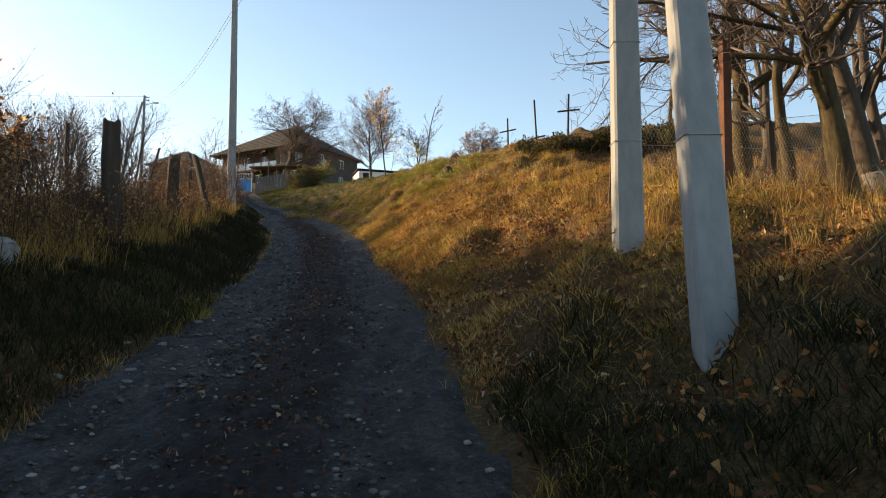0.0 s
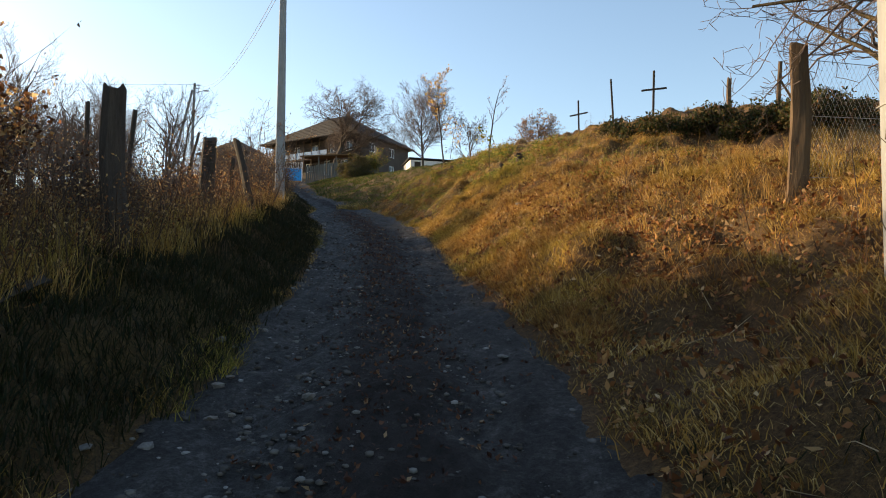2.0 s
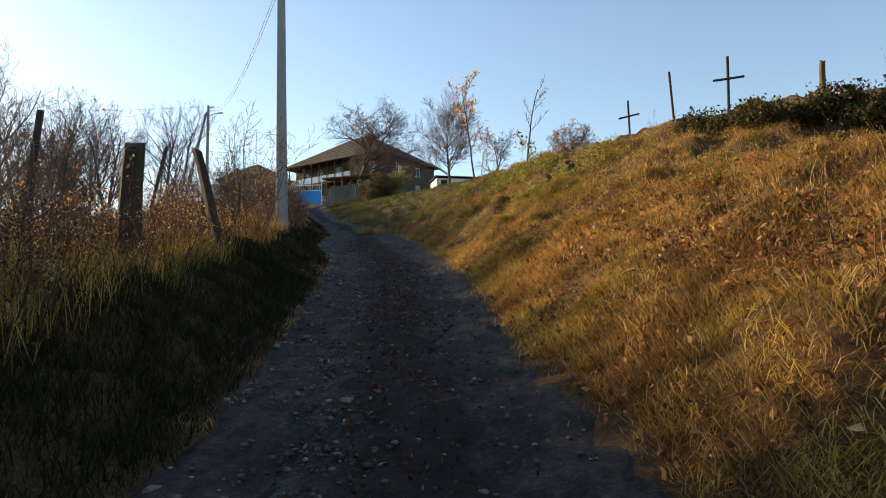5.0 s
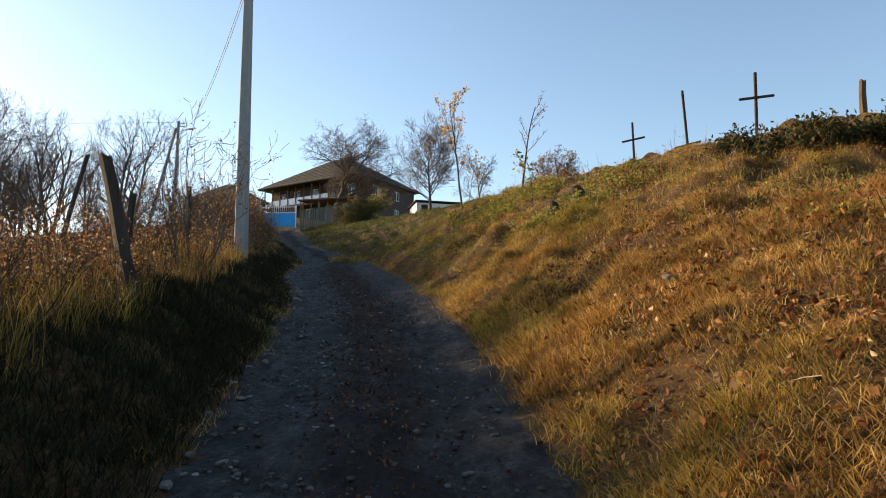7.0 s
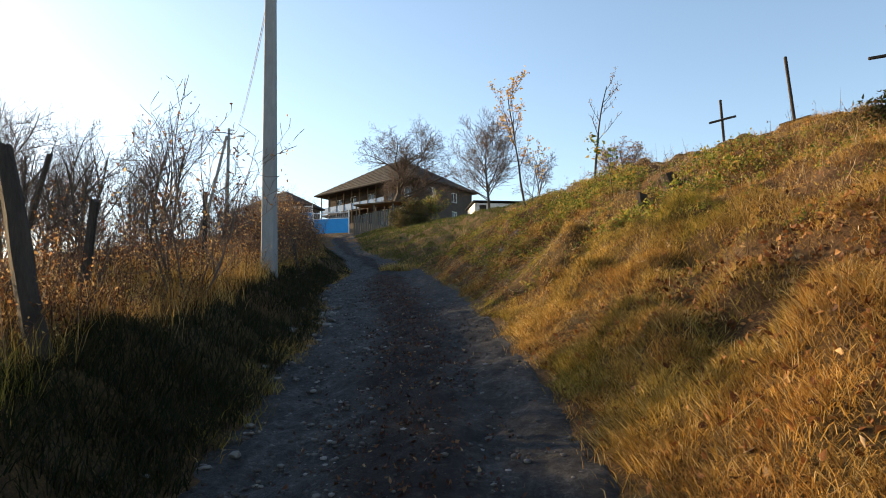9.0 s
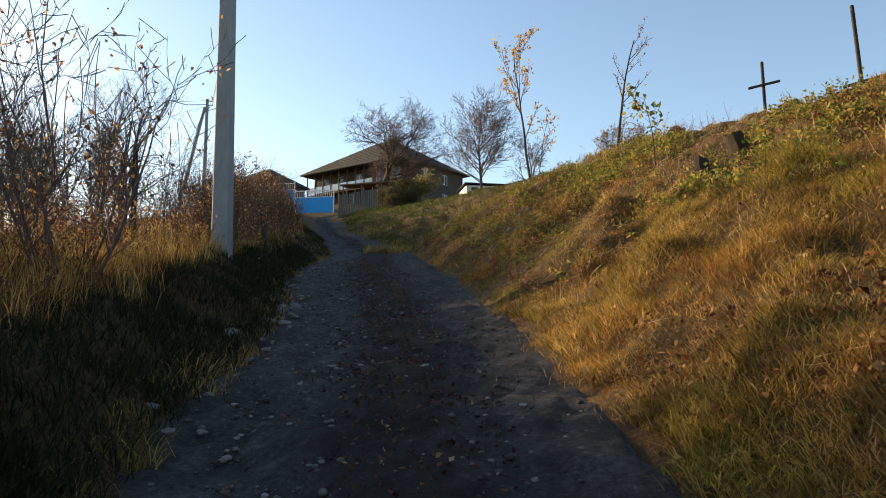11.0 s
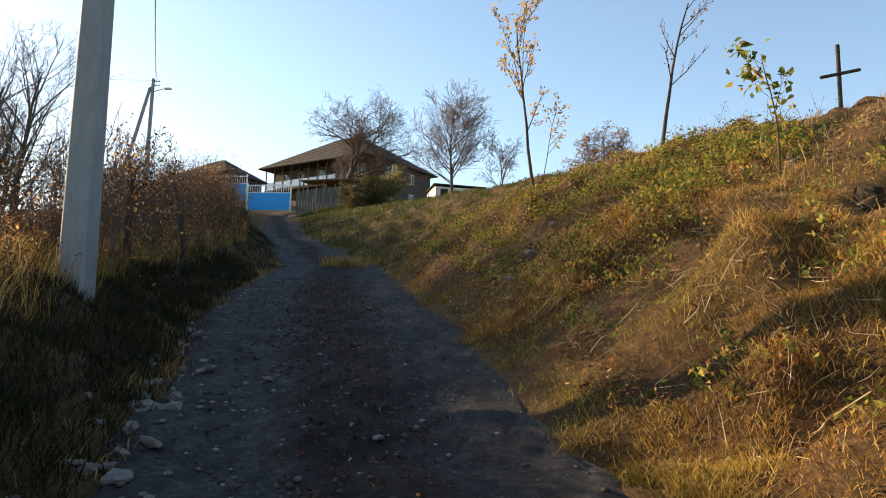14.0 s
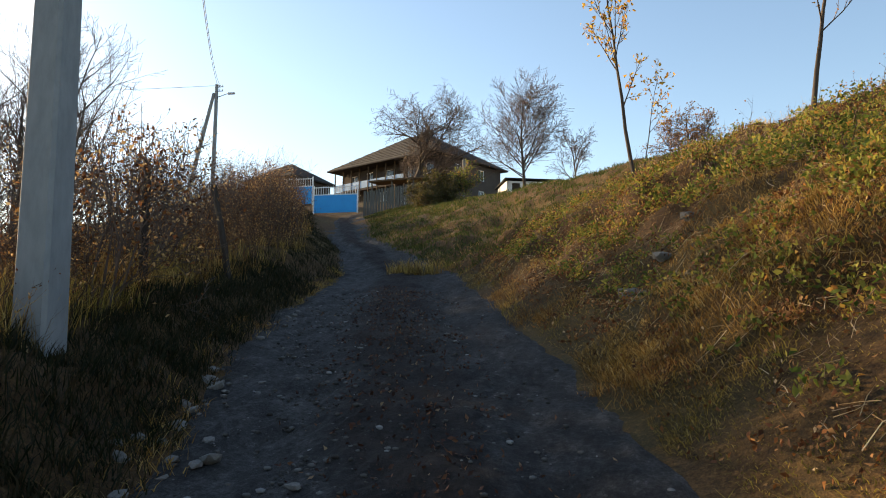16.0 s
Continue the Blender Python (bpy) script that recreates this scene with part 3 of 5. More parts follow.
wooden_cross(4.56, 27.1, 9.79 - z_at(4.56, 27.1), 0.86, 9.12 - z_at(4.56, 27.1), 1.5, 0.035, "dark wooden cross of two poles on the hilltop", 0.13)
wooden_cross(2.78, 33.8, 10.72 - z_at(2.78, 33.8), 0.8, 10.09 - z_at(2.78, 33.8), -1.0, 0.035, "small dark wooden cross on the hilltop grass", 0.19)
wooden_cross(3.76, 30.5, 10.61 - z_at(3.76, 30.5), 0.78, 0.12, -3.0, 0.035, "tall dark stake with a low crossbar on the hilltop", 0.2)


# ---- bare trees ----
def limb_path(rng, start, way, length, r, r_end, wiggle, up, parts):
    pts, radii, p, d = [Vector(start)], [r], Vector(start), Vector(way).normalized()
    for k in range(parts):
        d = (d + Vector((rng.uniform(-1, 1), rng.uniform(-1, 1), rng.uniform(-1, 1) + up)) * wiggle).normalized()
        p = p + d * (length / parts)
        pts.append(p.copy())
        radii.append(r + (r_end - r) * (k + 1) / parts)
    return pts, radii, d


def grow(rng, start, way, length, r, level, spec, out):
    """Limbs that fork again and again; out gets (points, radii, level)."""
    last = level >= spec["levels"]
    parts = 2 if last else (7 if level == 0 else 5)
    pts, radii, d = limb_path(rng, start, way, length, r, spec["tip"] if last else r * spec["taper"], spec["wiggle"][min(level, 2)], spec["up"], parts)
    out.append((pts, radii, level))
    if last:
        return
    n = spec["forks"][level]
    for k in range(n):
        f = spec["bare"][min(level, 1)] + (1 - spec["bare"][min(level, 1)]) * (k + rng.random()) / n
        q = f * parts
        i = min(int(q), parts - 1)
        p = pts[i].lerp(pts[i + 1], q - i)
        axis = (pts[i + 1] - pts[i]).normalized()
        side = axis.orthogonal().normalized()
        side.rotate(Matrix.Rotation(rng.uniform(0, 2 * math.pi), 3, axis))
        spreadw = rng.uniform(*spec["spread"])
        way2 = axis * math.cos(spreadw) + side * math.sin(spreadw)
        rr = max(spec["tip"], min(radii[i] * rng.uniform(0.42, 0.68), radii[i] * 0.9))
        grow(rng, p, way2, length * spec["shrink"] * rng.uniform(0.7, 1.2) * (1.15 - 0.45 * f), rr, level + 1, spec, out)


def tubes(paths, sides_for):
    verts, tris = [], []
    for pts, radii, level in paths:
        n, base = sides_for(radii[0]), len(verts)
        for k, (p, r) in enumerate(zip(pts, radii)):
            t = (pts[min(k + 1, len(pts) - 1)] - pts[max(k - 1, 0)]).normalized()
            u = t.orthogonal().normalized() if k == 0 else (u - t * u.dot(t)).normalized()
            w = t.cross(u)
            for j in range(n):
                a = 2 * math.pi * j / n
                bulge = 1 + (0.12 * math.sin(3 * a + k * 1.7) if n > 5 else 0)
                verts.append(p + (u * math.cos(a) + w * math.sin(a)) * r * bulge)
        for k in range(len(pts) - 1):
            for j in range(n):
                a, b, c, d = base + k * n + j, base + k * n + (j + 1) % n, base + (k + 1) * n + (j + 1) % n, base + (k + 1) * n + j
                tris += [(a, b, c), (a, c, d)]
    return np.array([tuple(v) for v in verts], np.float32).reshape(-1, 3), np.array(tris, np.int32).reshape(-1, 3)


def sides_for(r):
    return 9 if r > 0.09 else 6 if r > 0.03 else 4 if r > 0.012 else 3


def leaf_cloud(rng_np, at, size, count, jitter, droop=0.3, slim=1.0):
    """Folded leaves of four triangles each round the given points."""
    at = np.asarray(at, float)
    c = at[rng_np.integers(0, len(at), count)] + rng_np.normal(0, jitter, (count, 3))
    ax = rng_np.normal(0, 1, (count, 3)); ax[:, 2] -= droop
    ax /= np.linalg.norm(ax, axis=1, keepdims=True)
    sd = np.cross(ax, rng_np.normal(0, 1, (count, 3))); sd /= np.linalg.norm(sd, axis=1, keepdims=True)
    up = np.cross(ax, sd)
    s = size * rng_np.uniform(0.6, 1.3, (count, 1))
    wid, curl = rng_np.uniform(0.16, 0.36, (count, 2, 1)) * s[:, None] * slim, rng_np.uniform(-0.12, 0.42, (count, 3, 1)) * s[:, None]
    lo, hi = rng_np.uniform(0.3, 0.55, (2, count, 1)) * s
    v = np.stack([c, c + ax * lo + sd * wid[:, 0] + up * curl[:, 0], c + ax * s + up * curl[:, 2] + sd * curl[:, 1] * 0.5, c + ax * hi - sd * wid[:, 1] + up * curl[:, 1], c + ax * s * 0.45], 1)
    i = (np.arange(count) * 5)[:, None]
    t = np.concatenate([i + [0, 1, 4], i + [1, 2, 4], i + [2, 3, 4], i + [3, 0, 4]])
    return v.reshape(-1, 3), t


SPEC = dict(levels=4, forks=(9, 7, 5, 4), bare=(0.3, 0.15), wiggle=(0.10, 0.16, 0.22), up=0.25, taper=0.3, tip=0.006, spread=(0.45, 1.0), shrink=0.56)


def tree(name, m, height, r, label, category="tree", seed=0, group="", way=(0, 0, 1), bark=BARK, twig=TWIG, leaf=None, leaves=0, leaf_size=0.07, limbs=(), split_limbs=False, **changes):
    spec = dict(SPEC, **changes)
    rng, out = random.Random(seed), []
    grow(rng, (0, 0, -0.15), way, height, r, 0, spec, out)
    for start, to, length, rr in limbs:
        grow(rng, start, to, length, rr, 1, spec, out)
    e = thing(name, m, label, category, group)
    def piece(nm, paths, mat):
        v, t = tubes(paths, sides_for)
        ob = new(nm, fast_mesh(nm, v, t, mat, True))
        ob.parent = e
        return ob
    piece("trunk", [p for p in out if p[2] <= (0 if split_limbs or r < 0.07 else 1)], bark)
    out_limbs = [p for p in out if p[2] == 1]
    if split_limbs or r < 0.07:
        for p in out_limbs:
            if p:
                piece("limb", [p], bark)
    piece("crown", [p for p in out if p[2] > 1], twig)
    if leaf:
        rn = np.random.default_rng(seed)
        tips = [tuple(p) for pts, _, lv in out if lv >= spec["levels"] - 1 for p in pts[1:]]
        v, t = leaf_cloud(rn, tips, leaf_size, leaves, leaf_size * 0.6)
        ob = new("foliage", fast_mesh("foliage", v, t, leaf))
        ob.parent = e
        tagged(ob, "sparse autumn leaves")
    return e


# near orchard trees behind the mesh fence
ORCH = dict(tip=0.004, forks=(8, 8, 7, 4), spread=(0.5, 1.25), up=0.10, wiggle=(0.15, 0.28, 0.36), shrink=0.46, bare=(0.2, 0.12))
tree("orchard_tree", pose(*on_ground(5.15, 9.1)), 5.2, 0.17, "gnarled bare fruit tree with mossy bark and sprawling limbs", seed=11, group="bare orchard trees", way=(-0.10, 0.05, 1), bark=MOSSY, split_limbs=True, bare=(0.24, 0.15),
     limbs=(((-0.15, 0.1, 1.75), (-1, 0.25, 0.12), 3.2, 0.05), ((-0.2, 0.1, 2.15), (-0.9, -0.1, 0.3), 3.0, 0.04), ((-0.2, 0, 2.4), (-0.7, 0.6, 0.3), 2.8, 0.04), ((-0.2, 0, 1.95), (-1, -0.4, 0.25), 2.6, 0.035)), **{k: v for k, v in ORCH.items() if k not in ("bare",)})
washed = tree("orchard_tree", pose(*on_ground(5.75, 9.5)), 5.0, 0.15, "bare fruit tree with a whitewashed lower trunk", seed=12, group="bare orchard trees", way=(-0.16, 0.0, 1), bark=BARK, split_limbs=True, **ORCH)
tree("orchard_tree", pose(*on_ground(6.2, 14.7)), 7.0, 0.19, "bare tree with pale mossy bark behind a mesh fence", seed=13, group="bare orchard trees", way=(-0.02, 0, 1), bark=MOSSY, split_limbs=True, **ORCH)
tree("orchard_tree", pose(*on_ground(5.85, 14.5)), 6.5, 0.11, "slim bare stem beside a thicker mossy trunk", seed=14, group="bare orchard trees", way=(-0.04, 0, 1), bark=MOSSY, **ORCH)
tree("orchard_tree", pose(*on_ground(6.3, 13.1)), 5.5, 0.13, "bare leaning fruit tree with knotty limbs", seed=15, group="bare orchard trees", way=(-0.18, 0, 1), bark=MOSSY, split_limbs=True, **ORCH)
tree("orchard_tree", pose(*on_ground(9.2, 14.5)), 5.5, 0.14, "bare fruit tree standing in tall dry grass", seed=16, group="bare orchard trees", way=(0.1, 0, 1), bark=BARK, **ORCH)
tree("orchard_tree", pose(*on_ground(8.0, 10.5)), 5.5, 0.16, "bare fruit tree standing in tall dry grass", seed=17, group="bare orchard trees", way=(0.0, 0, 1), bark=BARK, **ORCH)

bm = bmesh.new()
rod(bm, (0.01, 0, -0.1), (-0.06, 0, 0.34), 0.160, 11, 0.152)
part("whitewash", bm, STONE, washed, "flaking whitewash on the lower trunk", True)

for k, (x, y) in enumerate(((7.4, 16.6), (10.2, 17.5), (7.2, 11.6), (9.0, 20.0), (11.5, 14.0))):
    tree("orchard_tree", pose(*on_ground(x, y)), 5.0, 0.11, "bare fruit tree with tangled knotty twigs", seed=70 + k, group="bare orchard trees", bark=BARK, **dict(ORCH, forks=(7, 6, 5, 3)))

# two saplings on the bank
tree("sapling", pose(*on_ground(-3.2, 35.9)), 4.5, 0.045, "slender young tree with a few yellow leaves", seed=21, way=(-0.10, 0.1, 1), wiggle=(0.11, 0.14, 0.2), leaf=YELLOW, leaves=420, leaf_size=0.10, levels=3, forks=(9, 6, 4), bare=(0.34, 0.2), up=0.5, tip=0.005, shrink=0.34, spread=(0.3, 0.75))
tree("sapling", pose(*on_ground(-3.08, 35.95)), 2.3, 0.018, "thin second shoot beside a young yellow-leaved tree", seed=22, way=(0.02, 0.05, 1), wiggle=(0.07, 0.12, 0.2), leaf=YELLOW, leaves=110, leaf_size=0.09, levels=2, forks=(8, 4), bare=(0.45, 0.2), up=0.5, tip=0.004, shrink=0.26, spread=(0.3, 0.8))
tree("sapling", pose(*on_ground(-1.1, 31.9)), 2.9, 0.04, "thin young tree that has almost shed its leaves", seed=26, way=(0.06, 0.05, 1), wiggle=(0.07, 0.12, 0.2), leaf=RED, leaves=70, leaf_size=0.06, levels=3, forks=(7, 5, 4), bare=(0.42, 0.2), up=0.55, tip=0.004, shrink=0.30, spread=(0.3, 0.8))
tree("young_plant", pose(*on_ground(-0.95, 26.7)), 1.45, 0.014, "slender young plant with green and yellow leaves", "plant", seed=27, leaf=HERB, leaves=90, leaf_size=0.11, levels=2, forks=(6, 3), bare=(0.5, 0.3), up=0.5, tip=0.003, shrink=0.28, spread=(0.4, 0.9), wiggle=(0.08, 0.15, 0.2))
# round the house
tree("ash_tree", pose(-9.6, 83, z_at(-9.6, 83) - 0.3) @ Matrix.Diagonal((1.2, 1.2, 1, 1)), 8.0, 0.14, "bare round-crowned tree beside a long shed", seed=31, leaf=RED, leaves=500, leaf_size=0.10, levels=3, forks=(34, 11, 8), bare=(0.26, 0.15), up=0.42, tip=0.011, shrink=0.52, spread=(0.5, 0.95), taper=0.12, wiggle=(0.05, 0.10, 0.14))
tree("walnut_tree", pose(-23.0, 95, z_at(-23.0, 95) + 0.2) @ Matrix.Diagonal((1.6, 1.6, 1.15, 1)), 8.2, 0.24, "wide spreading bare tree in front of a house", seed=34, levels=4, forks=(15, 10, 7, 5), bare=(0.22, 0.15), up=0.24, tip=0.009, shrink=0.56, spread=(0.55, 1.1), wiggle=(0.16, 0.26, 0.3), taper=0.3)
tree("rusty_tree", pose(2.9, 76, z_at(2.9, 76) - 1.0), 5.6, 0.2, "round tree with sparse rust-coloured leaves", seed=37, leaf=RED, leaves=3500, leaf_size=0.15, tip=0.012, forks=(12, 7, 5, 3), bare=(0.15, 0.15), spread=(0.6, 1.2), shrink=0.6)
tree("bare_tree", pose(-5.8, 118, z_at(-5.8, 118)), 8.0, 0.16, "small far bare tree on the ridge", seed=38, tip=0.016)

# woods left of the lane, four kinds copied about
kinds = [tree("bare_tree", pose(-27 - 3 * k, 36 + 5 * k, z_at(-27 - 3 * k, 36 + 5 * k)), 7.0 + 0.6 * (k % 3), 0.13 + 0.01 * k, "bare grey tree in the thicket beside the lane", seed=41 + k, group="bare trees in the thicket",
              tip=0.008, forks=(9, 6, 4, 3), bare=(0.12, 0.1), up=0.30, spread=(0.35, 0.9)) for k in range(4)]
rng = random.Random(5)
for k in range(30):
    y = rng.uniform(26, 85)
    gap = rng.uniform(15, 36)
    x = -(9 + 0.36 * (y - 20)) - gap
    s = rng.uniform(0.6, 0.9) * min(1, 0.6 + gap / 50)
    copy_thing(kinds[k % 4], pose(x, y, z_at(x, y), 0, 0, rng.uniform(0, 360)) @ Matrix.Diagonal((s, s, s * rng.uniform(0.85, 1.1), 1)))

for k in range(34):
    y = rng.uniform(16, 46)
    x = float(np.interp(y, YS, XL)) - rng.uniform(6.0, 16)
    s = rng.uniform(0.3, 0.42) + 0.16 * min(1, max(0, (y - 24) / 12))
    copy_thing(kinds[k % 4], pose(x, y, z_at(x, y), 0, 0, rng.uniform(0, 360)) @ Matrix.Diagonal((s, s, s * 1.05, 1)))

SHRUB = dict(levels=3, forks=(5, 4, 3), bare=(0.05, 0.1), wiggle=(0.2, 0.25, 0.3), up=0.35, tip=0.004, shrink=0.6, spread=(0.4, 1.1))


def shrub(x, y, h, label, seed, leaf=None, leaves=0, stems=7, shoots=0, name="shrub", tip=0.004, group="", leaf_size=0.05):
    rng, out = random.Random(seed), []
    spec = dict(SPEC, **SHRUB)
    spec["tip"] = tip
    for k in range(stems):
        a, o = rng.uniform(0, 6.28), rng.uniform(0.1, 0.6)
        grow(rng, (math.cos(a) * 0.2, math.sin(a) * 0.2, -0.1), (math.cos(a) * o, math.sin(a) * o, 1), h * rng.uniform(0.6, 1.0), 0.016 * max(1, h / 2), 0, spec, out)
    for k in range(shoots):
        a, o = rng.uniform(0, 6.28), rng.uniform(0.1, 0.7)
        pts, radii, _ = limb_path(rng, (math.cos(a) * 0.25, math.sin(a) * 0.25, h * 0.4), (math.cos(a) * o, math.sin(a) * o, 1), h * rng.uniform(0.7, 1.15), 0.011, 0.004, 0.16, -0.05, 8)
        out.append((pts, radii, 0))
    e = thing(name, pose(*on_ground(x, y)), label, "shrub", group)
    v, t = tubes(out, sides_for)
    ob = new("stem_tangle", fast_mesh("stem_tangle", v, t, TWIG, True))
    ob.parent = e
    if leaf:
        tips = [tuple(p) for pts, _, lv in out if lv >= 2 for p in pts[1:]]
        v, t = leaf_cloud(np.random.default_rng(seed), tips, leaf_size, leaves, 0.06)
        ob = new("foliage", fast_mesh("foliage", v, t, leaf))
        ob.parent = e
    return e


thorn = shrub(-6.7, 20.6, 1.9, "dense bare thorn shrub at the lane's edge", 51, WEED, 500, 8, 7, group="thorn shrubs along the fence")
brown = shrub(-8.9, 27.6, 1.7, "rust-brown withered shrub beside a utility pole", 52, WEED, 1500, 8, 2, group="thorn shrubs along the fence")
rng = random.Random(8)
for k in range(46):
    y = rng.uniform(9, 57)
    x = float(np.interp(y, YS, XL)) - rng.uniform(1.5, 2.6 if y < 12 else 5.0)
    s = rng.uniform(0.5, 0.95) * (1.25 if y > 30 else 0.75)
    copy_thing((thorn, brown)[(k % 3 > 0) if y > 27 else 0], pose(x, y, z_at(x, y), 0, 0, rng.uniform(0, 360)) @ Matrix.Diagonal((s, s, s, 1)))
bush = shrub(-11.5, 57.0, 1.5, "round dark olive bush on the bank before a house", 55, OLIVE, 5200, 12, 5, "green_bush", 0.008, "bushes before the house", 0.10)
shrub(-10.7, 57.4, 1.6, "yellowish green bush on the bank before a house", 56, HERB, 2600, 10, 4, "green_bush", 0.008, "bushes before the house", 0.09)
for k, (x, y, q) in enumerate(((-12.3, 56.2, 0.85), (-12.0, 55.2, 0.6), (-11.2, 56.0, 0.7))):
    copy_thing(bush, pose(x, y, z_at(x, y) - 0.1, 0, 0, 67 * k) @ Matrix.Diagonal((q, q, q, 1)))

rng = random.Random(17)
# hedge out of view, added to throw shade on the lower right bank
hedge = shrub(-8.6, -1.0, 3.1, "tall rust-brown leafy shrub of an unseen hedge added for shade", 59, WEED, 3200, 9, 4, group="overgrown hedge", leaf_size=0.14)
for k in range(30):
    y = -5.0 + 13.6 * k / 29
    x, q = rng.uniform(-9.8, -7.6), rng.uniform(0.85, 1.15)
    copy_thing(hedge, pose(x, y, z_at(x, y) - 0.1, 0, 0, rng.uniform(0, 360)) @ Matrix.Diagonal((q, q, q, 1)))
for k in range(12):
    y = 8.8 + 0.36 * k
    x, q = rng.uniform(-9.6, -8.2), rng.uniform(0.62, 0.86)
    copy_thing(hedge, pose(x, y, z_at(x, y) - 0.1, 0, 0, rng.uniform(0, 360)) @ Matrix.Diagonal((q, q, q, 1)))
bramble = shrub(3.4, 20.6, 0.55, "low dark green bramble on the crest of the bank", 58, BRAMBLE, 2000, 9, 0, "bramble", 0.003, "brambles on the crest", 0.07)
for k in range(24):
    f = k / 23
    x, y, s = 2.4 + 5.6 * f + rng.uniform(-0.3, 0.3), 21.6 - 2.2 * f + rng.uniform(-0.5, 0.5), rng.uniform(0.75, 1.2)
    copy_thing(bramble, pose(x, y, z_at(x, y) - 0.05, 0, 0, rng.uniform(0, 360)) @ Matrix.Diagonal((s, s, s, 1)))


# ---- house, sheds, gate ----
def cut_wall(bm, length, height, thick, holes, at, turn):
    """A wall along x with rectangular holes (x0, x1, z0, z1) through it."""
    xs = sorted({0, length, *(v for h in holes for v in h[:2])})
    zs = sorted({0, height, *(v for h in holes for v in h[2:])})
    m = Matrix.Translation(at) @ turn
    for x0, x1 in zip(xs, xs[1:]):
        for z0, z1 in zip(zs, zs[1:]):
            cx, cz = (x0 + x1) / 2, (z0 + z1) / 2
            if any(h[0] < cx < h[1] and h[2] < cz < h[3] for h in holes):
                continue
            made = bmesh.ops.create_cube(bm, size=1.0)["verts"]
            bmesh.ops.transform(bm, matrix=m @ Matrix.Translation((cx, thick / 2, cz)) @ Matrix.Diagonal((x1 - x0, thick, z1 - z0, 1)), verts=made)
    bmesh.ops.remove_doubles(bm, verts=bm.verts, dist=0.001)


def window(parent, m, w, h):
    """Frame and pane set in a hole; m: the hole's lower corner on the wall's face."""
    holder = None
    bm = bmesh.new()
    for sx, sz, cx, cz in ((w, 0.08, w / 2, 0.04), (w, 0.08, w / 2, h - 0.04), (0.08, h - 0.16, 0.04, h / 2), (0.08, h - 0.16, w - 0.04, h / 2), (0.06, h - 0.16, w / 2, h / 2)):
        box(bm, (sx, 0.08, sz), (cx, 0.12, cz))
    bmesh.ops.transform(bm, matrix=m, verts=bm.verts)
    holder = part("window", bm, WHITE, parent, "white-framed window")
    bm = bmesh.new()
    box(bm, (w - 0.16, 0.02, h - 0.16), (w / 2, 0.13, h / 2))
    bmesh.ops.transform(bm, matrix=m, verts=bm.verts)
    part("pane", bm, GLASS_DARK, holder)


def hip_roof(parent, x0, x1, y0, y1, z, rise, ridge, over=0.7, mat=None):
    bm = bmesh.new()
    cy, cx = (y0 + y1) / 2, (x0 + x1) / 2
    low = [bm.verts.new((x, y, z)) for x, y in ((x0 - over, y0 - over), (x1 + over, y0 - over), (x1 + over, y1 + over), (x0 - over, y1 + over))]
    rim = [bm.verts.new((v.co.x, v.co.y, z + 0.14)) for v in low]
    a, b = bm.verts.new((cx - ridge / 2, cy, z + rise)), bm.verts.new((cx + ridge / 2, cy, z + rise))
    bm.faces.new(low[::-1])
    for k in range(4):
        bm.faces.new((low[k], low[(k + 1) % 4], rim[(k + 1) % 4], rim[k]))
    bm.faces.new((rim[0], rim[1], b, a))
    bm.faces.new((rim[1], rim[2], b))
    bm.faces.new((rim[2], rim[3], a, b))
    bm.faces.new((rim[3], rim[0], a))
    roof = part("roof", bm, mat or ROOF, parent)
    rows = int((y1 - y0) / 2 / 0.55)
    for k in range(1, rows):
        f = k / rows
        bm = bmesh.new()
        y = (y0 - over) + (cy - y0 + over) * f
        left, right = (x0 - over) + (cx - ridge / 2 - x0 + over) * f, (x1 + over) + (cx + ridge / 2 - x1 - over) * f
        box(bm, (right - left, 0.08, 0.04), ((left + right) / 2, y, z + 0.15 + (rise - 0.14) * f))
        part("slate_course", bm, mat or ROOF, roof)
    return roof


W, D, EAVE = 16.4, 11.0, 5.0
house = thing("house", pose(-37.2, 112.9, 20.9, 0, 0, -28) @ Matrix.Diagonal((1.09, 1.09, 1.09, 1)), "two-storey house with a dark hipped roof and a pale blue balcony", "house")
fronts = [(1.5, 2.6, 3.2, 4.5), (4.2, 5.3, 2.6, 4.6), (7.5, 8.7, 3.2, 4.5), (11.0, 12.2, 3.2, 4.5), (13.8, 15.0, 3.2, 4.5), (2.0, 3.2, 0.8, 2.0), (6.5, 7.7, 0.8, 2.0), (10.0, 11.0, 0.1, 2.1), (13.0, 14.2, 0.8, 2.0)]
bm = bmesh.new()
cut_wall(bm, W, EAVE, 0.35, fronts, (0, 0, 0), Matrix())
wall_front = part("wall", bm, PLASTER, house)
bm = bmesh.new()
sides = [(2.0, 3.2, 3.2, 4.5), (6.5, 7.7, 3.2, 4.5), (2.0, 3.2, 0.8, 2.0), (6.5, 7.7, 0.8, 2.0)]
cut_wall(bm, D, EAVE, 0.35, sides, (W, 0, 0), Matrix.Rotation(math.pi / 2, 4, "Z"))
part("wall", bm, PLASTER, house)
for a, ln, tn in (((0, D, 0), D, -90), ((W, D, 0), W, 180)):
    bm = bmesh.new()
    cut_wall(bm, ln, EAVE, 0.35, [], a, Matrix.Rotation(radians(tn), 4, "Z"))
    part("wall", bm, PLASTER, house)
for x0, x1, z0, z1 in fronts:
    window(house, Matrix.Translation((x0, 0, z0)), x1 - x0, z1 - z0)
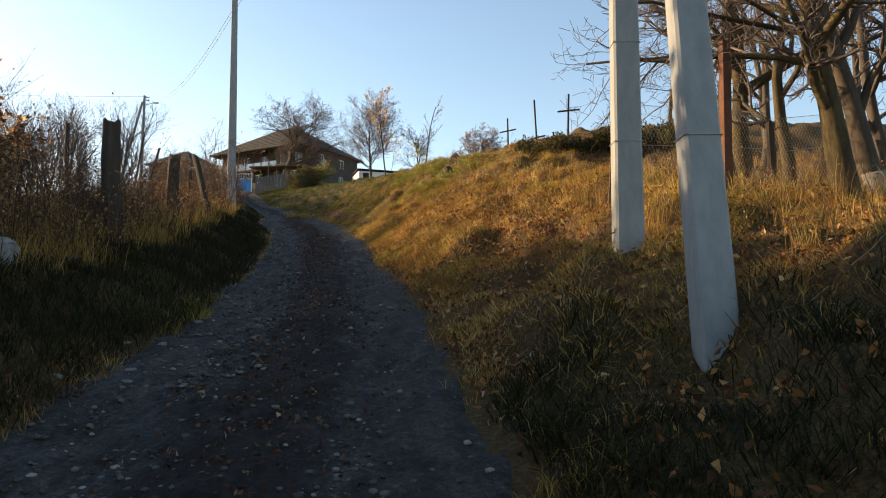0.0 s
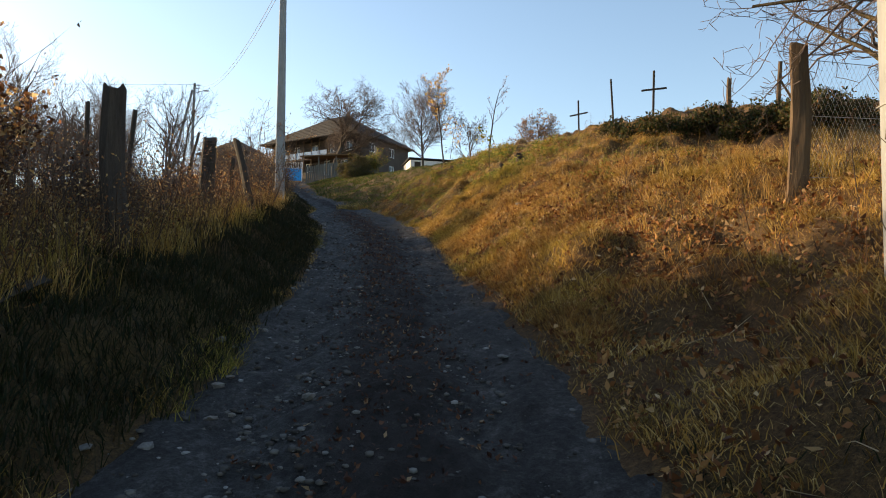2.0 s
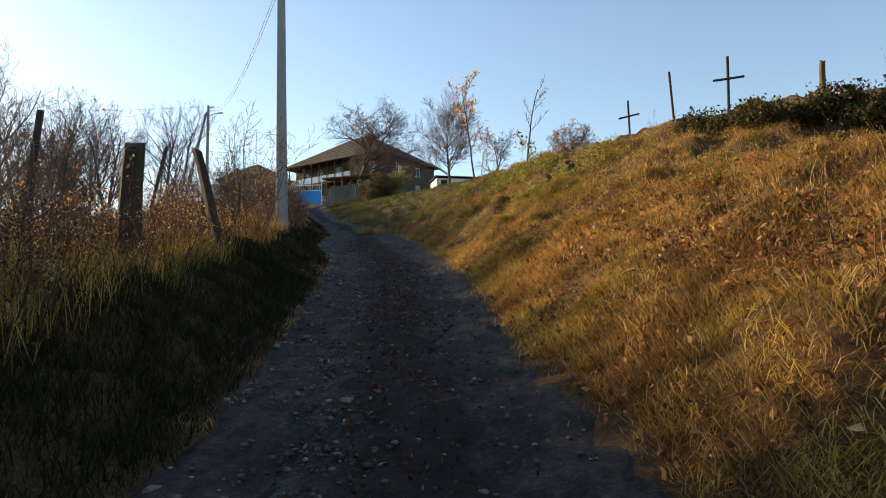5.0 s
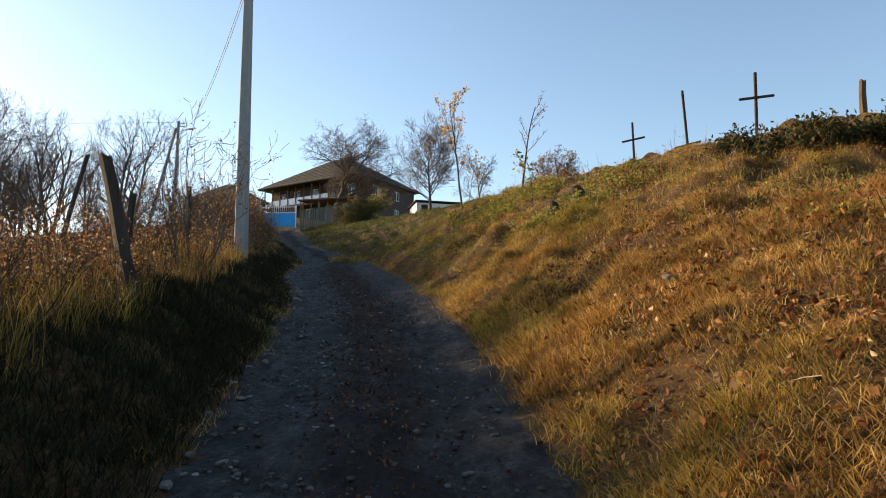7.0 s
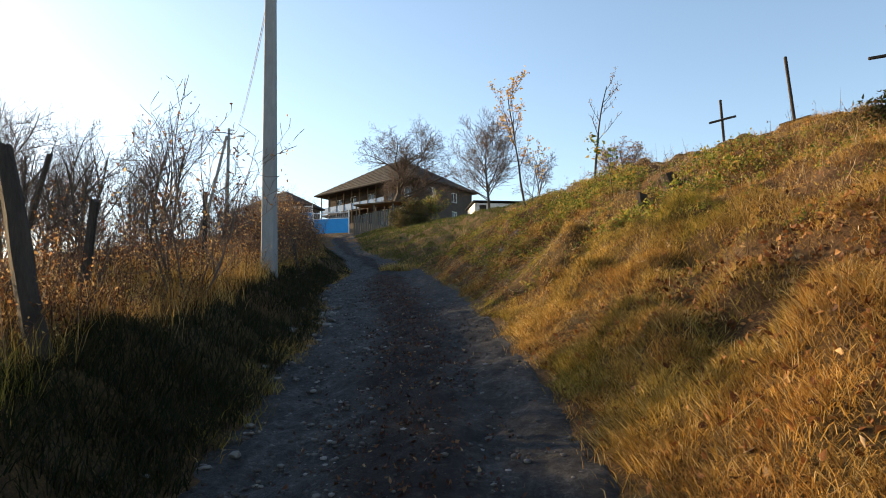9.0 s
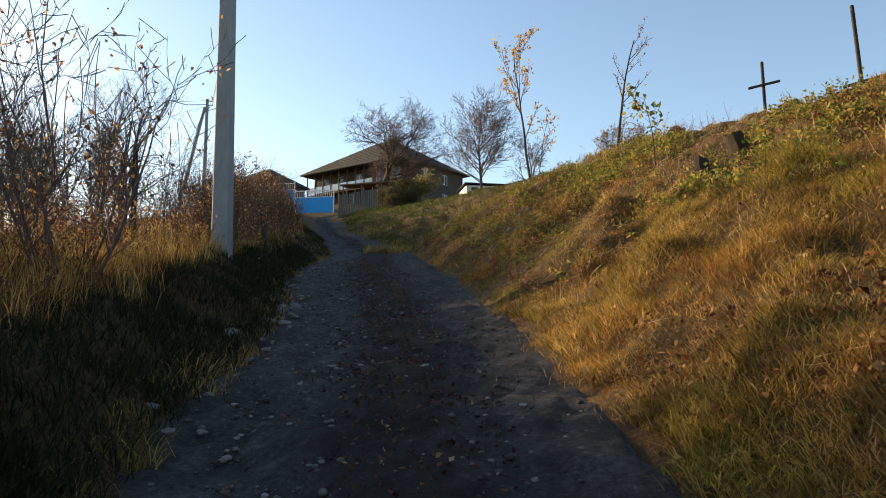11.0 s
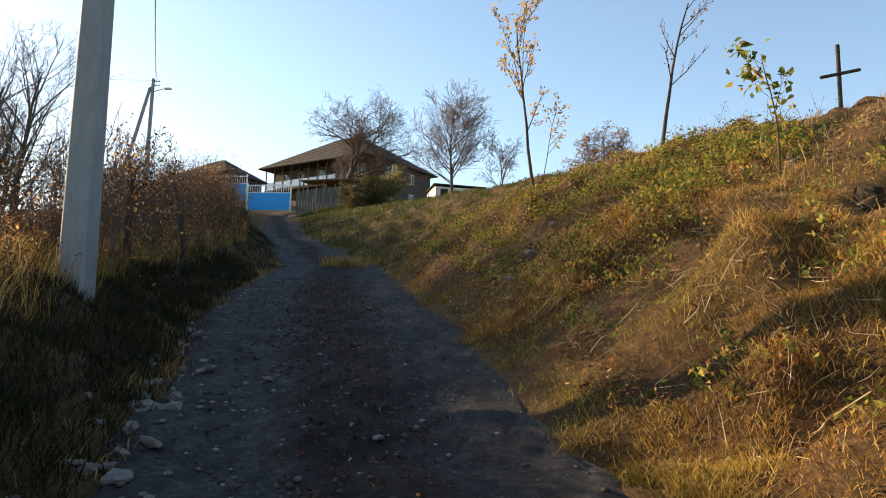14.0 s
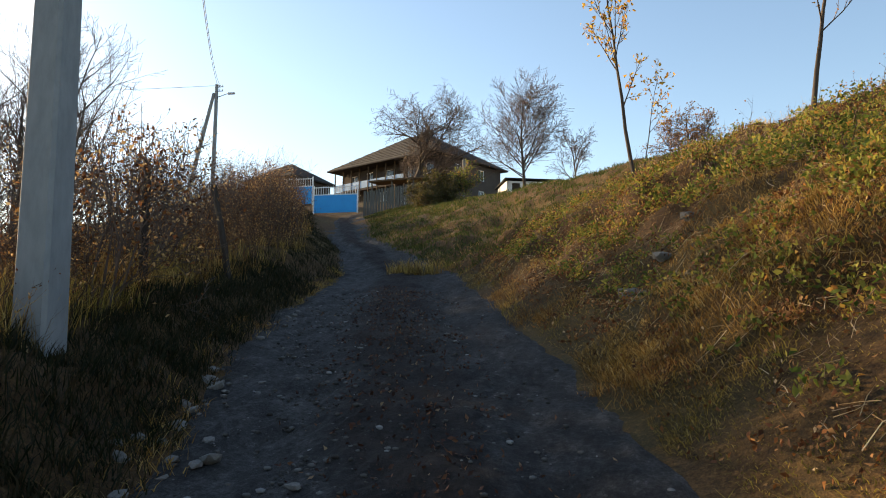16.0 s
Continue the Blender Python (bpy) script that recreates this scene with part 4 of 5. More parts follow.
for x0, x1, z0, z1 in sides:
    window(house, Matrix.Translation((W, 0, 0)) @ Matrix.Rotation(math.pi / 2, 4, "Z") @ Matrix.Translation((x0, 0, z0)), x1 - x0, z1 - z0)
hip_roof(house, 0, W, -1.4, D, EAVE, 4.7, 3.0)
bm = bmesh.new()
box(bm, (W + 0.2, D + 0.2, 3.0), (W / 2, D / 2, -1.504))
part("plinth", bm, PLASTER, house)
bm = bmesh.new()
box(bm, (W * 0.72, 1.4, 0.2), (W * 0.36, -0.72, 2.3))
part("balcony_floor", bm, PLASTER, house)
for k in range(8):
    bm = bmesh.new()
    box(bm, (1.4, 0.06, 0.85), (0.8 + k * 1.46, -1.38, 2.9))
    part("balcony_panel", bm, PALE_BLUE, house, "painted balcony panel")
for k in range(9):
    bm = bmesh.new()
    box(bm, (0.12, 0.12, 4.9), (0.07 + k * 1.46, -1.38, 2.45))
    part("balcony_post", bm, BROWN_WOOD, house, "brown wooden balcony post")
canopy = thing("canopy", pose(-26.0, 92.0, z_at(-26, 92), 0, 0, -10), "brown wooden yard canopy on thin posts", "canopy")
bm = bmesh.new()
box(bm, (7.5, 2.4, 0.16), (3.5, 0, 2.6), Matrix.Rotation(0.06, 4, "X"))
part("roof", bm, BROWN_WOOD, canopy)
for x in (0, 2.3, 4.7, 7.0):
    bm = bmesh.new()
    box(bm, (0.12, 0.12, 2.6), (x, -0.9, 1.3))
    part("post", bm, GREY_WOOD, canopy)

barn = thing("outbuilding", pose(-36.0, 83, z_at(-33, 85) - 0.2, 0, 0, -20), "low grey outbuilding with a dark pyramid roof", "outbuilding")
rise0 = 18.9 - (z_at(-33, 85) - 0.2)
for a, ln, tn in (((0, 0, 0), 6, 0), ((6, 0, 0), 5, 90), ((6, 5, 0), 6, 180), ((0, 5, 0), 5, -90)):
    bm = bmesh.new()
    cut_wall(bm, ln, rise0, 0.3, [(1.5, 2.5, 0.9, 2.0)] if tn == 0 else [], a, Matrix.Rotation(radians(tn), 4, "Z"))
    part("wall", bm, PLASTER, barn)
window(barn, Matrix.Translation((1.5, 0, 0.9)), 1.0, 1.1)
hip_roof(barn, 0, 6, 0, 5, rise0, 2.0, 0.8, 0.4)

shed = thing("shed", pose(-11.9, 89, z_at(-11, 91) - 0.8, 0, 0, 20), "long low whitish shed with a thin dark roof", "shed")
bm = bmesh.new()
cut_wall(bm, 5, 2.1, 0.25, [(0.5, 1.3, 0.2, 1.9)], (0, 0, 0), Matrix())
cut_wall(bm, 4, 2.1, 0.25, [], (5, 0, 0), Matrix.Rotation(math.pi / 2, 4, "Z"))
cut_wall(bm, 5, 2.1, 0.25, [], (5, 4, 0), Matrix.Rotation(math.pi, 4, "Z"))
cut_wall(bm, 4, 2.1, 0.25, [], (0, 4, 0), Matrix.Rotation(-math.pi / 2, 4, "Z"))
part("wall", bm, WHITE, shed)
bm = bmesh.new()
box(bm, (5.5, 4.6, 0.1), (2.5, 2, 2.2), Matrix.Rotation(-0.04, 4, "X"))
part("roof", bm, ROOF, shed)
bm = bmesh.new()
box(bm, (0.8, 0.05, 1.7), (0.9, 0.1, 1.05))
part("door", bm, OLD_WOOD, shed)


def gate_leaf(x, width, blue, label):
    z = z_at(x, 59) + 0.08
    g = thing("gate", pose(x, 59, z), label, "gate", "metal gate leaves")
    bm = bmesh.new()
    box(bm, (width - 0.08, 0.03, 1.0), (width / 2, 0, 0.55))
    part("panel", bm, blue, g, "plain painted sheet panel")
    for px in (0, width):
        bm = bmesh.new()
        box(bm, (0.07, 0.07, 1.62), (px, 0, 0.8), bevel=0.01)
        part("stile", bm, WHITE, g)
    for pz in (1.08, 1.5):
        bm = bmesh.new()
        box(bm, (width - 0.08, 0.045, 0.045), (width / 2, 0, pz))
        part("rail", bm, WHITE, g)
    n = int(width / 0.14)
    for k in range(1, n):
        bm = bmesh.new()
        box(bm, (0.022, 0.022, 0.44 + 0.08 * math.sin(math.pi * k / n)), (width * k / n, 0, 1.30 + 0.04 * math.sin(math.pi * k / n)))
        part("bar", bm, WHITE, g)


gate_leaf(-19.42, 2.6, BLUE, "bright blue sheet-metal gate with white bars on top")
gate_leaf(-22.1, 2.6, BLUE, "blue sheet-metal gate leaf hidden by tall weeds")

yard = thing("plank_fence", pose(-16.6, 59.6, 0), "grey weathered plank fence along a yard", "fence")
for k in range(44):
    f = k / 43
    x, y = -16.6 + 3.6 * f, 59.6 + 12.5 * f
    z = z_at(x, y)
    bm = bmesh.new()
    r2 = random.Random(k)
    box(bm, (0.02, 0.21, 1.5 + r2.uniform(-0.07, 0.07)), (x + 16.6, y - 59.6, z + 0.72), Matrix.Rotation(-math.atan2(3.6, 12.5), 4, "Z") @ Matrix.Rotation(r2.uniform(-0.02, 0.02), 4, "X"))
    part("plank", bm, GREY_WOOD, yard)
rough_post("dead_stump", on_ground(-11.0, 60), (-10.95, 60.0, 14.6), 0.11, STONE, "pale broken tree stump standing by a green bush", "stump", seed=61)


# ---- grass, weeds, leaves, stones ----
def blades(rn, x, y, h, width, lean, z=None, fall=None):
    """Bent tapering blades, one for each place: five corners, three triangles."""
    n = len(x)
    z = land(x, y) if z is None else z
    a, b = rn.uniform(0, 2 * np.pi, n), rn.uniform(0, 2 * np.pi, n)
    side = np.stack([np.cos(a), np.sin(a), 0 * a], 1) * (width * rn.uniform(0.6, 1.4, n))[:, None] / 2
    b = b if fall is None else fall
    lean = lean * rn.uniform(0.3, 1.5, n) * h
    away = np.stack([np.cos(b) * lean, np.sin(b) * lean, 0 * b], 1)
    base = np.stack([x, y, z - 0.02], 1)
    up = np.stack([0 * h, 0 * h, h], 1)
    mid, tip = base + up * 0.6 + away * 0.35, base + up * np.sqrt(np.clip(1 - 0.25 * (lean / h) ** 2, 0.15, 1))[:, None] + away
    v = np.stack([base - side, base + side, mid + side * 0.7, mid - side * 0.7, tip], 1).reshape(-1, 3)
    i = (np.arange(n) * 5)[:, None]
    return v, np.concatenate([i + [0, 1, 2], i + [0, 2, 3], i + [3, 2, 4]])


def stalks(rn, base, way, r):
    """Thin three-sided stems from base along way, a little bent."""
    n = len(base)
    w = way / np.linalg.norm(way, axis=1, keepdims=True)
    u = np.cross(w, rn.normal(0, 1, (n, 3))); u /= np.linalg.norm(u, axis=1, keepdims=True)
    t = np.cross(w, u)
    bend = rn.normal(0, 0.05, (n, 3)) * np.linalg.norm(way, axis=1, keepdims=True)
    ring = lambda c, rr: [c + (u * np.cos(k) + t * np.sin(k)) * rr[:, None] for k in (0, 2.094, 4.189)]
    v = np.stack(ring(base, r) + ring(base + way * 0.5 + bend, r * 0.7) + [base + way], 1).reshape(-1, 3)
    i = (np.arange(n) * 7)[:, None]
    f = []
    for k in range(3):
        l = (k + 1) % 3
        f += [i + [k, l, 3 + l], i + [k, 3 + l, 3 + k], i + [3 + k, 3 + l, 6]]
    return v, np.concatenate(f)


def stuff(name, pieces, mat, label, category):
    vs, ts, off = [], [], 0
    for v, t in pieces:
        vs.append(v)
        ts.append(t + off)
        off += len(v)
    return tagged(new(name, fast_mesh(name, np.concatenate(vs), np.concatenate(ts), mat)), label, category, "", "stuff")


def tufts(rn, n, per, place, scatter):
    cx, cy = place(n)
    k = np.repeat(np.arange(n), per)
    return cx[k] + rn.normal(0, scatter, n * per), cy[k] + rn.normal(0, scatter, n * per), k


def clump(x, y):
    """0 to 1: how rank the grass grows."""
    return 0.5 + 0.25 * np.sin(1.1 * x + 0.6 * y + 1) + 0.25 * np.sin(0.8 * y - 1.5 * x) * np.sin(0.37 * x + 0.9 * y)


rn = np.random.default_rng(3)


def right_bank(y0, y1, reach, power=1.4, start=0.05):
    def place(n):
        y = rn.uniform(y0, y1, n)
        return np.interp(y, YS, XR) + start + reach * rn.random(n) ** power, y
    return place


def left_bank(y0, y1, lo, hi, power=1.0):
    def place(n):
        y = rn.uniform(y0, y1, n)
        return np.interp(y, YS, XL) - lo - (hi - lo) * rn.random(n) ** power, y
    return place


def turf_gap(x, y):
    """Where turf grows: not in the hollows, thin on the cut toe of the bank."""
    toe = x - np.interp(y, YS, XR)
    return (hollow(x, y) * (np.abs(y - 23.2) > 0.7) < 0.15) & (toe > 0.02 + 0.2 * soft_noise(2.3 * x + 5, 2.3 * y))


# short matted turf of the bank, thin in the hollows
pieces, dimmed = [], []
for n, per, y0, y1, reach in ((12500, 10, 0.5, 14, 6.5), (14500, 11, 11, 28, 7), (3500, 9, 26, 40, 8), (7500, 11, 15, 30, 3.4)):
    x, y, k = tufts(rn, n, per, right_bank(y0, y1, reach), 0.06)
    t = tussock(x, y)
    keep = turf_gap(x, y) & (rn.random(len(x)) < 0.55 + 0.8 * t)
    x, y, t = x[keep], y[keep], t[keep]
    h = (0.05 + 0.085 * t) * rn.uniform(0.4, 1.5, len(x)) * np.where(y > 23.5, 0.7, 1.0)
    # blades at the shadowed lower end take the darker colour, deepening the shade
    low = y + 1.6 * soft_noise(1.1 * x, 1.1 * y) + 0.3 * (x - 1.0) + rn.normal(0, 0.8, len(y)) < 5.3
    dimmed.append(blades(rn, x[low], y[low], h[low] * 1.2, 0.0075, 1.2))
    pieces.append(blades(rn, x[~low], y[~low], h[~low], 0.0065, 1.5))
stuff("dry_grass", pieces, GRASS, "short matted golden and olive turf covering the bank", "grass")
stuff("shade_toned_grass", dimmed, SHADE_GRASS, "green grass on the low stretch of the bank, darkened for shade", "grass")


def tussocks(n, per, place, h0, h1, scatter=0.09, droop=1.35, width=0.0042):
    """Dense tufts on the hummocks, the blades falling outward."""
    cx, cy = place(n)
    keep = turf_gap(cx, cy) & (tussock(cx, cy) > 0.35)
    cx, cy = cx[keep], cy[keep]
    k = np.repeat(np.arange(len(cx)), per)
    size = (rn.random(len(cx)) ** 1.6)[k]
    a, r = rn.uniform(0, 2 * np.pi, len(k)), np.abs(rn.normal(0, scatter, len(k))) * (0.5 + size)
    x, y = cx[k] + np.cos(a) * r, cy[k] + np.sin(a) * r
    h = (h0 + (h1 - h0) * size) * rn.uniform(0.6, 1.2, len(k))
    return blades(rn, x, y, h, width, droop, None, a + rn.normal(0, 0.7, len(k)))


pieces = [tussocks(1250, 66, right_bank(5.5, 16, 6.5, 1.2, 0.2), 0.05, 0.17), tussocks(1700, 66, right_bank(13, 24, 5.5, 1.3, 0.2), 0.05, 0.17), tussocks(420, 50, right_bank(23, 36, 2.6, 1.2, 0.2), 0.05, 0.13)]
stuff("grass_tussocks", pieces, GRASS, "dense golden grass tussocks on the hummocky bank", "grass")

# tufts that hang over the lane's edges
pieces = []
for place in (right_bank(2, 38, 0.36, 1.0, -0.02), left_bank(2, 38, -0.12, 0.25)):
    x, y, k = tufts(rn, 900, 12, place, 0.05)
    keep = soft_noise(1.3 * x, 1.3 * y) > 0.42
    x, y = x[keep], y[keep]
    pieces.append(blades(rn, x, y, rn.uniform(0.04, 0.14, len(x)) * (0.5 + clump(3 * x, 2 * y)), 0.006, 1.2))
stuff("edge_grass", pieces, GRASS, "ragged dry grass hanging over the lane's edges", "grass")

# rank, long grass: round the poles, under the orchard and on the crest
pieces = []
for n, per, place, h0, h1 in ((800, 16, right_bank(6, 14, 9, 0.8, 2.4), 0.2, 0.5), (500, 14, right_bank(16, 40, 6, 1.0, 4.5), 0.08, 0.22), (170, 14, right_bank(9, 34, 5, 1, 1.2), 0.1, 0.24), (220, 14, right_bank(9, 18, 6, 1, 5.5), 0.25, 0.5)):
    x, y, k = tufts(rn, n, per, place, 0.05)
    pieces.append(blades(rn, x, y, (h0 + (h1 - h0) * rn.random(n)[k]) * rn.uniform(0.6, 1.2, len(x)), 0.005, 0.45))
stuff("long_grass", pieces, GRASS, "long straw-coloured grass tufts on the hillside", "grass")

# second bank and far slopes
pieces = []
x, y, k = tufts(rn, 9500, 7, right_bank(36.5, 72, 12, 1.2, 0.1), 0.14)
pieces.append(blades(rn, x, y, rn.uniform(0.06, 0.17, len(x)), 0.024, 1.0))
stuff("far_grass", pieces, BANK_GRASS, "dry and green grass on the far bank", "grass")

# shade-darkened green grass of the bank below the fence, dry on top
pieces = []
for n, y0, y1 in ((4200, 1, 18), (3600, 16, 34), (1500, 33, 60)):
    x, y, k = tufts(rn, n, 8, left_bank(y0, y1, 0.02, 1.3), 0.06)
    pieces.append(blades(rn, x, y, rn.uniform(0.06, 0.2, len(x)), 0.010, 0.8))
stuff("bank_grass", pieces, SHADE_GRASS, "short green grass on the bank, coloured darker to look shaded", "grass")
pieces = []
for n, y0, y1, lo, hi in ((2300, 2, 32, 1.0, 2.6), (1600, 8, 34, 2.0, 8.0), (1200, 28, 60, 0.9, 4.0)):
    x, y, k = tufts(rn, n, 10, left_bank(y0, y1, lo, hi), 0.06)
    pieces.append(blades(rn, x, y, rn.uniform(0.14, 0.48, len(x)), 0.0055, 0.5))
stuff("fence_grass", pieces, GRASS, "dry golden grass along the old fence", "grass")


def weed_bed(n, place, h0, h1, twigs, leaves_each, r=0.005):
    """Dead upright weeds: stem, side twigs, withered leaves."""
    x, y = place(n)
    h = rn.uniform(h0, h1, n) * (0.6 + 0.6 * clump(1.7 * x, 1.3 * y))
    base = np.stack([x, y, land(x, y) - 0.03], 1)
    way = np.stack([rn.normal(0, 0.2, n) * h, rn.normal(0, 0.2, n) * h, h * rn.uniform(0.6, 1.1, n)], 1)
    out = [stalks(rn, base, way, np.full(n, r) * rn.uniform(0.7, 1.4, n))]
    k = np.repeat(np.arange(n), twigs)
    f = rn.uniform(0.2, 0.92, len(k))
    tb = base[k] + way[k] * f[:, None]
    a = rn.uniform(0, 2 * np.pi, len(k))
    tl = h[k] * rn.uniform(0.08, 0.28, len(k))
    tw = np.stack([np.cos(a) * 0.7, np.sin(a) * 0.7, rn.uniform(0.3, 1.0, len(k))], 1) * tl[:, None]
    out.append(stalks(rn, tb, tw, np.full(len(k), r * 0.5)))
    lv = leaf_cloud(rn, np.concatenate([tb + tw, tb + tw * 0.5]), 0.032, n * leaves_each, 0.02, 0.6)
    return out, lv


stems, withered = [], []
for n, place, h0, h1, tw, lv in ((1500, left_bank(2, 18, 1.1, 3.2), 0.5, 1.1, 5, 11), (1700, left_bank(16, 38, 1.2, 3.4), 0.5, 1.1, 5, 11), (1500, left_bank(8, 30, 2.5, 8.0), 0.4, 1.0, 4, 6), (2600, left_bank(36, 58, 1.1, 5.5), 1.2, 2.3, 4, 9), (1700, left_bank(10, 45, 5, 16), 0.6, 1.2, 5, 8), (260, right_bank(12, 36, 6, 1, 1.5), 0.3, 0.8, 4, 5), (220, right_bank(5, 14, 6, 1, 1.6), 0.4, 1.0, 5, 4)):
    s, l = weed_bed(n, place, h0, h1, tw, lv)
    stems += s
    withered.append(l)
# denser weeds above the lane's lower end, mostly unseen, added to cast shade
s, l = weed_bed(1300, left_bank(-4, 7.5, 1.3, 2.8), 1.2, 2.2, 5, 9)
stems += s
withered.append(l)
stuff("weed_stalks", stems, STALK, "tall dead brown weed stalks along the lane", "weeds")
stuff("weed_leaves", withered, WEED, "withered brown leaves hanging on weeds", "leaves")

# low green and yellowing herbs, thick on the upper bank
herb, withering = [], []
for n, place, h, size, out in ((1500, right_bank(22.5, 35, 4.2, 1.0, 0.7), 0.13, 0.05, herb), (320, right_bank(23, 32, 2.6, 1.0, 2.0), 0.28, 0.062, herb), (420, right_bank(14, 24, 3.0, 1.0, 2.4), 0.10, 0.042, herb), (1300, right_bank(23, 36, 4.6, 1.0, 0.3), 0.12, 0.036, withering)):
    x, y = place(n)
    keep = (hollow(x, y) < 0.1) & (soft_noise(1.2 * x + 9, 1.2 * y) > 0.36)
    x, y = x[keep], y[keep]
    at = np.stack([x, y, land(x, y)], 1)
    k = np.repeat(np.arange(len(x)), 9)
    p = at[k] + np.stack([rn.normal(0, 0.11, len(k)), rn.normal(0, 0.11, len(k)), rn.uniform(0.02, 1.0, len(k)) * h], 1)
    out.append(leaf_cloud(rn, p, size, len(x) * 30, 0.025, 0.1, 0.85))
stuff("green_herbs", herb, HERB, "low green and yellowing leafy herbs on the bank", "plants")
stuff("withering_herbs", withering, FALLEN, "withered brown leaves on low herbs of the bank", "plants")

# dry sticks, broken stalks and stubble on the bank
sticks = []
for n, place, rise in ((3600, right_bank(22.5, 35, 5.0, 1.0, 0.5), 0.15), (700, right_bank(4, 22, 5.5, 1.0, 0.3), 0.1), (700, right_bank(21, 33, 2.5, 1.0, 3.0), 2.5), (500, right_bank(12, 22, 3.0, 1.0, 2.5), 2.0)):
    x, y = place(n)
    a, ln = rn.uniform(0, 2 * np.pi, n), rn.uniform(0.05, 0.26, n) / (1 + 0.3 * rise)
    way = np.stack([np.cos(a) * ln, np.sin(a) * ln, rn.normal(rise, 0.15, n) * ln], 1)
    base = np.stack([x, y, land(x, y) + rn.uniform(0.02, 0.10, n) * (rise < 1)], 1)
    way[:, 2] += land(x + way[:, 0], y + way[:, 1]) - land(x, y)
    sticks.append(stalks(rn, base, way, rn.uniform(0.0014, 0.0038, n)))
stuff("dry_sticks", sticks, STRAW, "pale broken stalks, stubble and sticks on the bank", "sticks")


def road_z(x, y):
    xl, xr = np.interp(y, YS, XL) - 0.12, np.interp(y, YS, XR) + 0.12
    u = (x - xl) / (xr - xl)
    return np.interp(y, ZY, ZZ) - 0.055 * np.exp(-((u - 0.25) / 0.09) ** 2) - 0.055 * np.exp(-((u - 0.75) / 0.09) ** 2) + 0.025 * np.exp(-((u - 0.5) / 0.12) ** 2) + 0.3 * ripple(x, y)


# fallen leaves, drifted into the hollows
fallen = []
for n, place, size in ((24000, right_bank(2, 20, 7, 1.2, 0.05), 0.055), (13000, right_bank(9, 19, 5.5, 1.0, 1.0), 0.058), (9000, right_bank(16, 38, 6, 1.0, 0.1), 0.04), (7000, left_bank(4, 34, 1.0, 8.0), 0.047)):
    x, y = place(n)
    keep = rn.random(n) < 1.15 - 0.8 * tussock(x, y)
    x, y = x[keep], y[keep]
    fallen.append(leaf_cloud(rn, np.stack([x, y, land(x, y) + 0.035], 1), size, len(x), 0.02, 0.0))
stuff("fallen_leaves", fallen, FALLEN, "dry brown fallen leaves strewn over the ground", "leaves")
y = rn.uniform(1, 34, 9000)
x = np.interp(y, YS, XL) + (np.interp(y, YS, XR) - np.interp(y, YS, XL)) * np.clip(rn.normal(0.53, 0.14, len(y)), 0.05, 0.97)
stuff("lane_leaves", [leaf_cloud(rn, np.stack([x, y, road_z(x, y) + 0.008], 1), 0.036, len(x), 0.006, 0.0)], DAMP_LEAF, "damp dark brown leaves trodden into the middle of the lane", "leaves")


def pebble(seed, flat=0.6):
    bm = bmesh.new()
    bmesh.ops.create_icosphere(bm, subdivisions=1, radius=1.0)
    r = random.Random(seed)
    for v in bm.verts:
        v.co *= r.uniform(0.72, 1.2)
        v.co.z *= flat
    me = bpy.data.meshes.new("stone")
    bm.to_mesh(me)
    bm.free()
    me.materials.append(STONE)
    return me


# gravel of the lane
seeds = [pebble(k) for k in range(5)]
shapes = []
for me in seeds:
    co, tr = np.zeros(len(me.vertices) * 3), np.zeros(len(me.polygons) * 3, int)
    me.vertices.foreach_get("co", co)
    me.polygons.foreach_get("vertices", tr)
    shapes.append((co.reshape(-1, 3), tr.reshape(-1, 3)))


gravel = []
for shape, n in zip(shapes, (3600, 3600, 3600, 1800, 1800)):
    y = 1.5 + 32 * rn.random(n) ** 1.2
    u = np.clip(np.where(rn.random(n) < 0.6, rn.normal(0.26, 0.11, n), np.where(rn.random(n) < 0.5, rn.normal(0.74, 0.08, n), rn.random(n))), 0.01, 0.97)
    xl, xr = np.interp(y, YS, XL), np.interp(y, YS, XR)
    x = xl + u * (xr - xl)
    s = 0.005 + 0.024 * rn.random(n) ** 4
    a = rn.uniform(0, 6.28, n)
    v = shape[0][None] * s[:, None, None]
    v = np.stack([v[..., 0] * np.cos(a)[:, None] - v[..., 1] * np.sin(a)[:, None], v[..., 0] * np.sin(a)[:, None] + v[..., 1] * np.cos(a)[:, None], v[..., 2]], -1)
    v = v + np.stack([x, y, road_z(x, y) + s * 0.15], 1)[:, None]
    t = shape[1][None] + (np.arange(n) * len(shape[0]))[:, None, None]
    gravel.append((v.reshape(-1, 3), t.reshape(-1, 3)))
stuff("gravel", gravel, GRAVEL, "loose pale gravel on the dirt lane", "gravel")

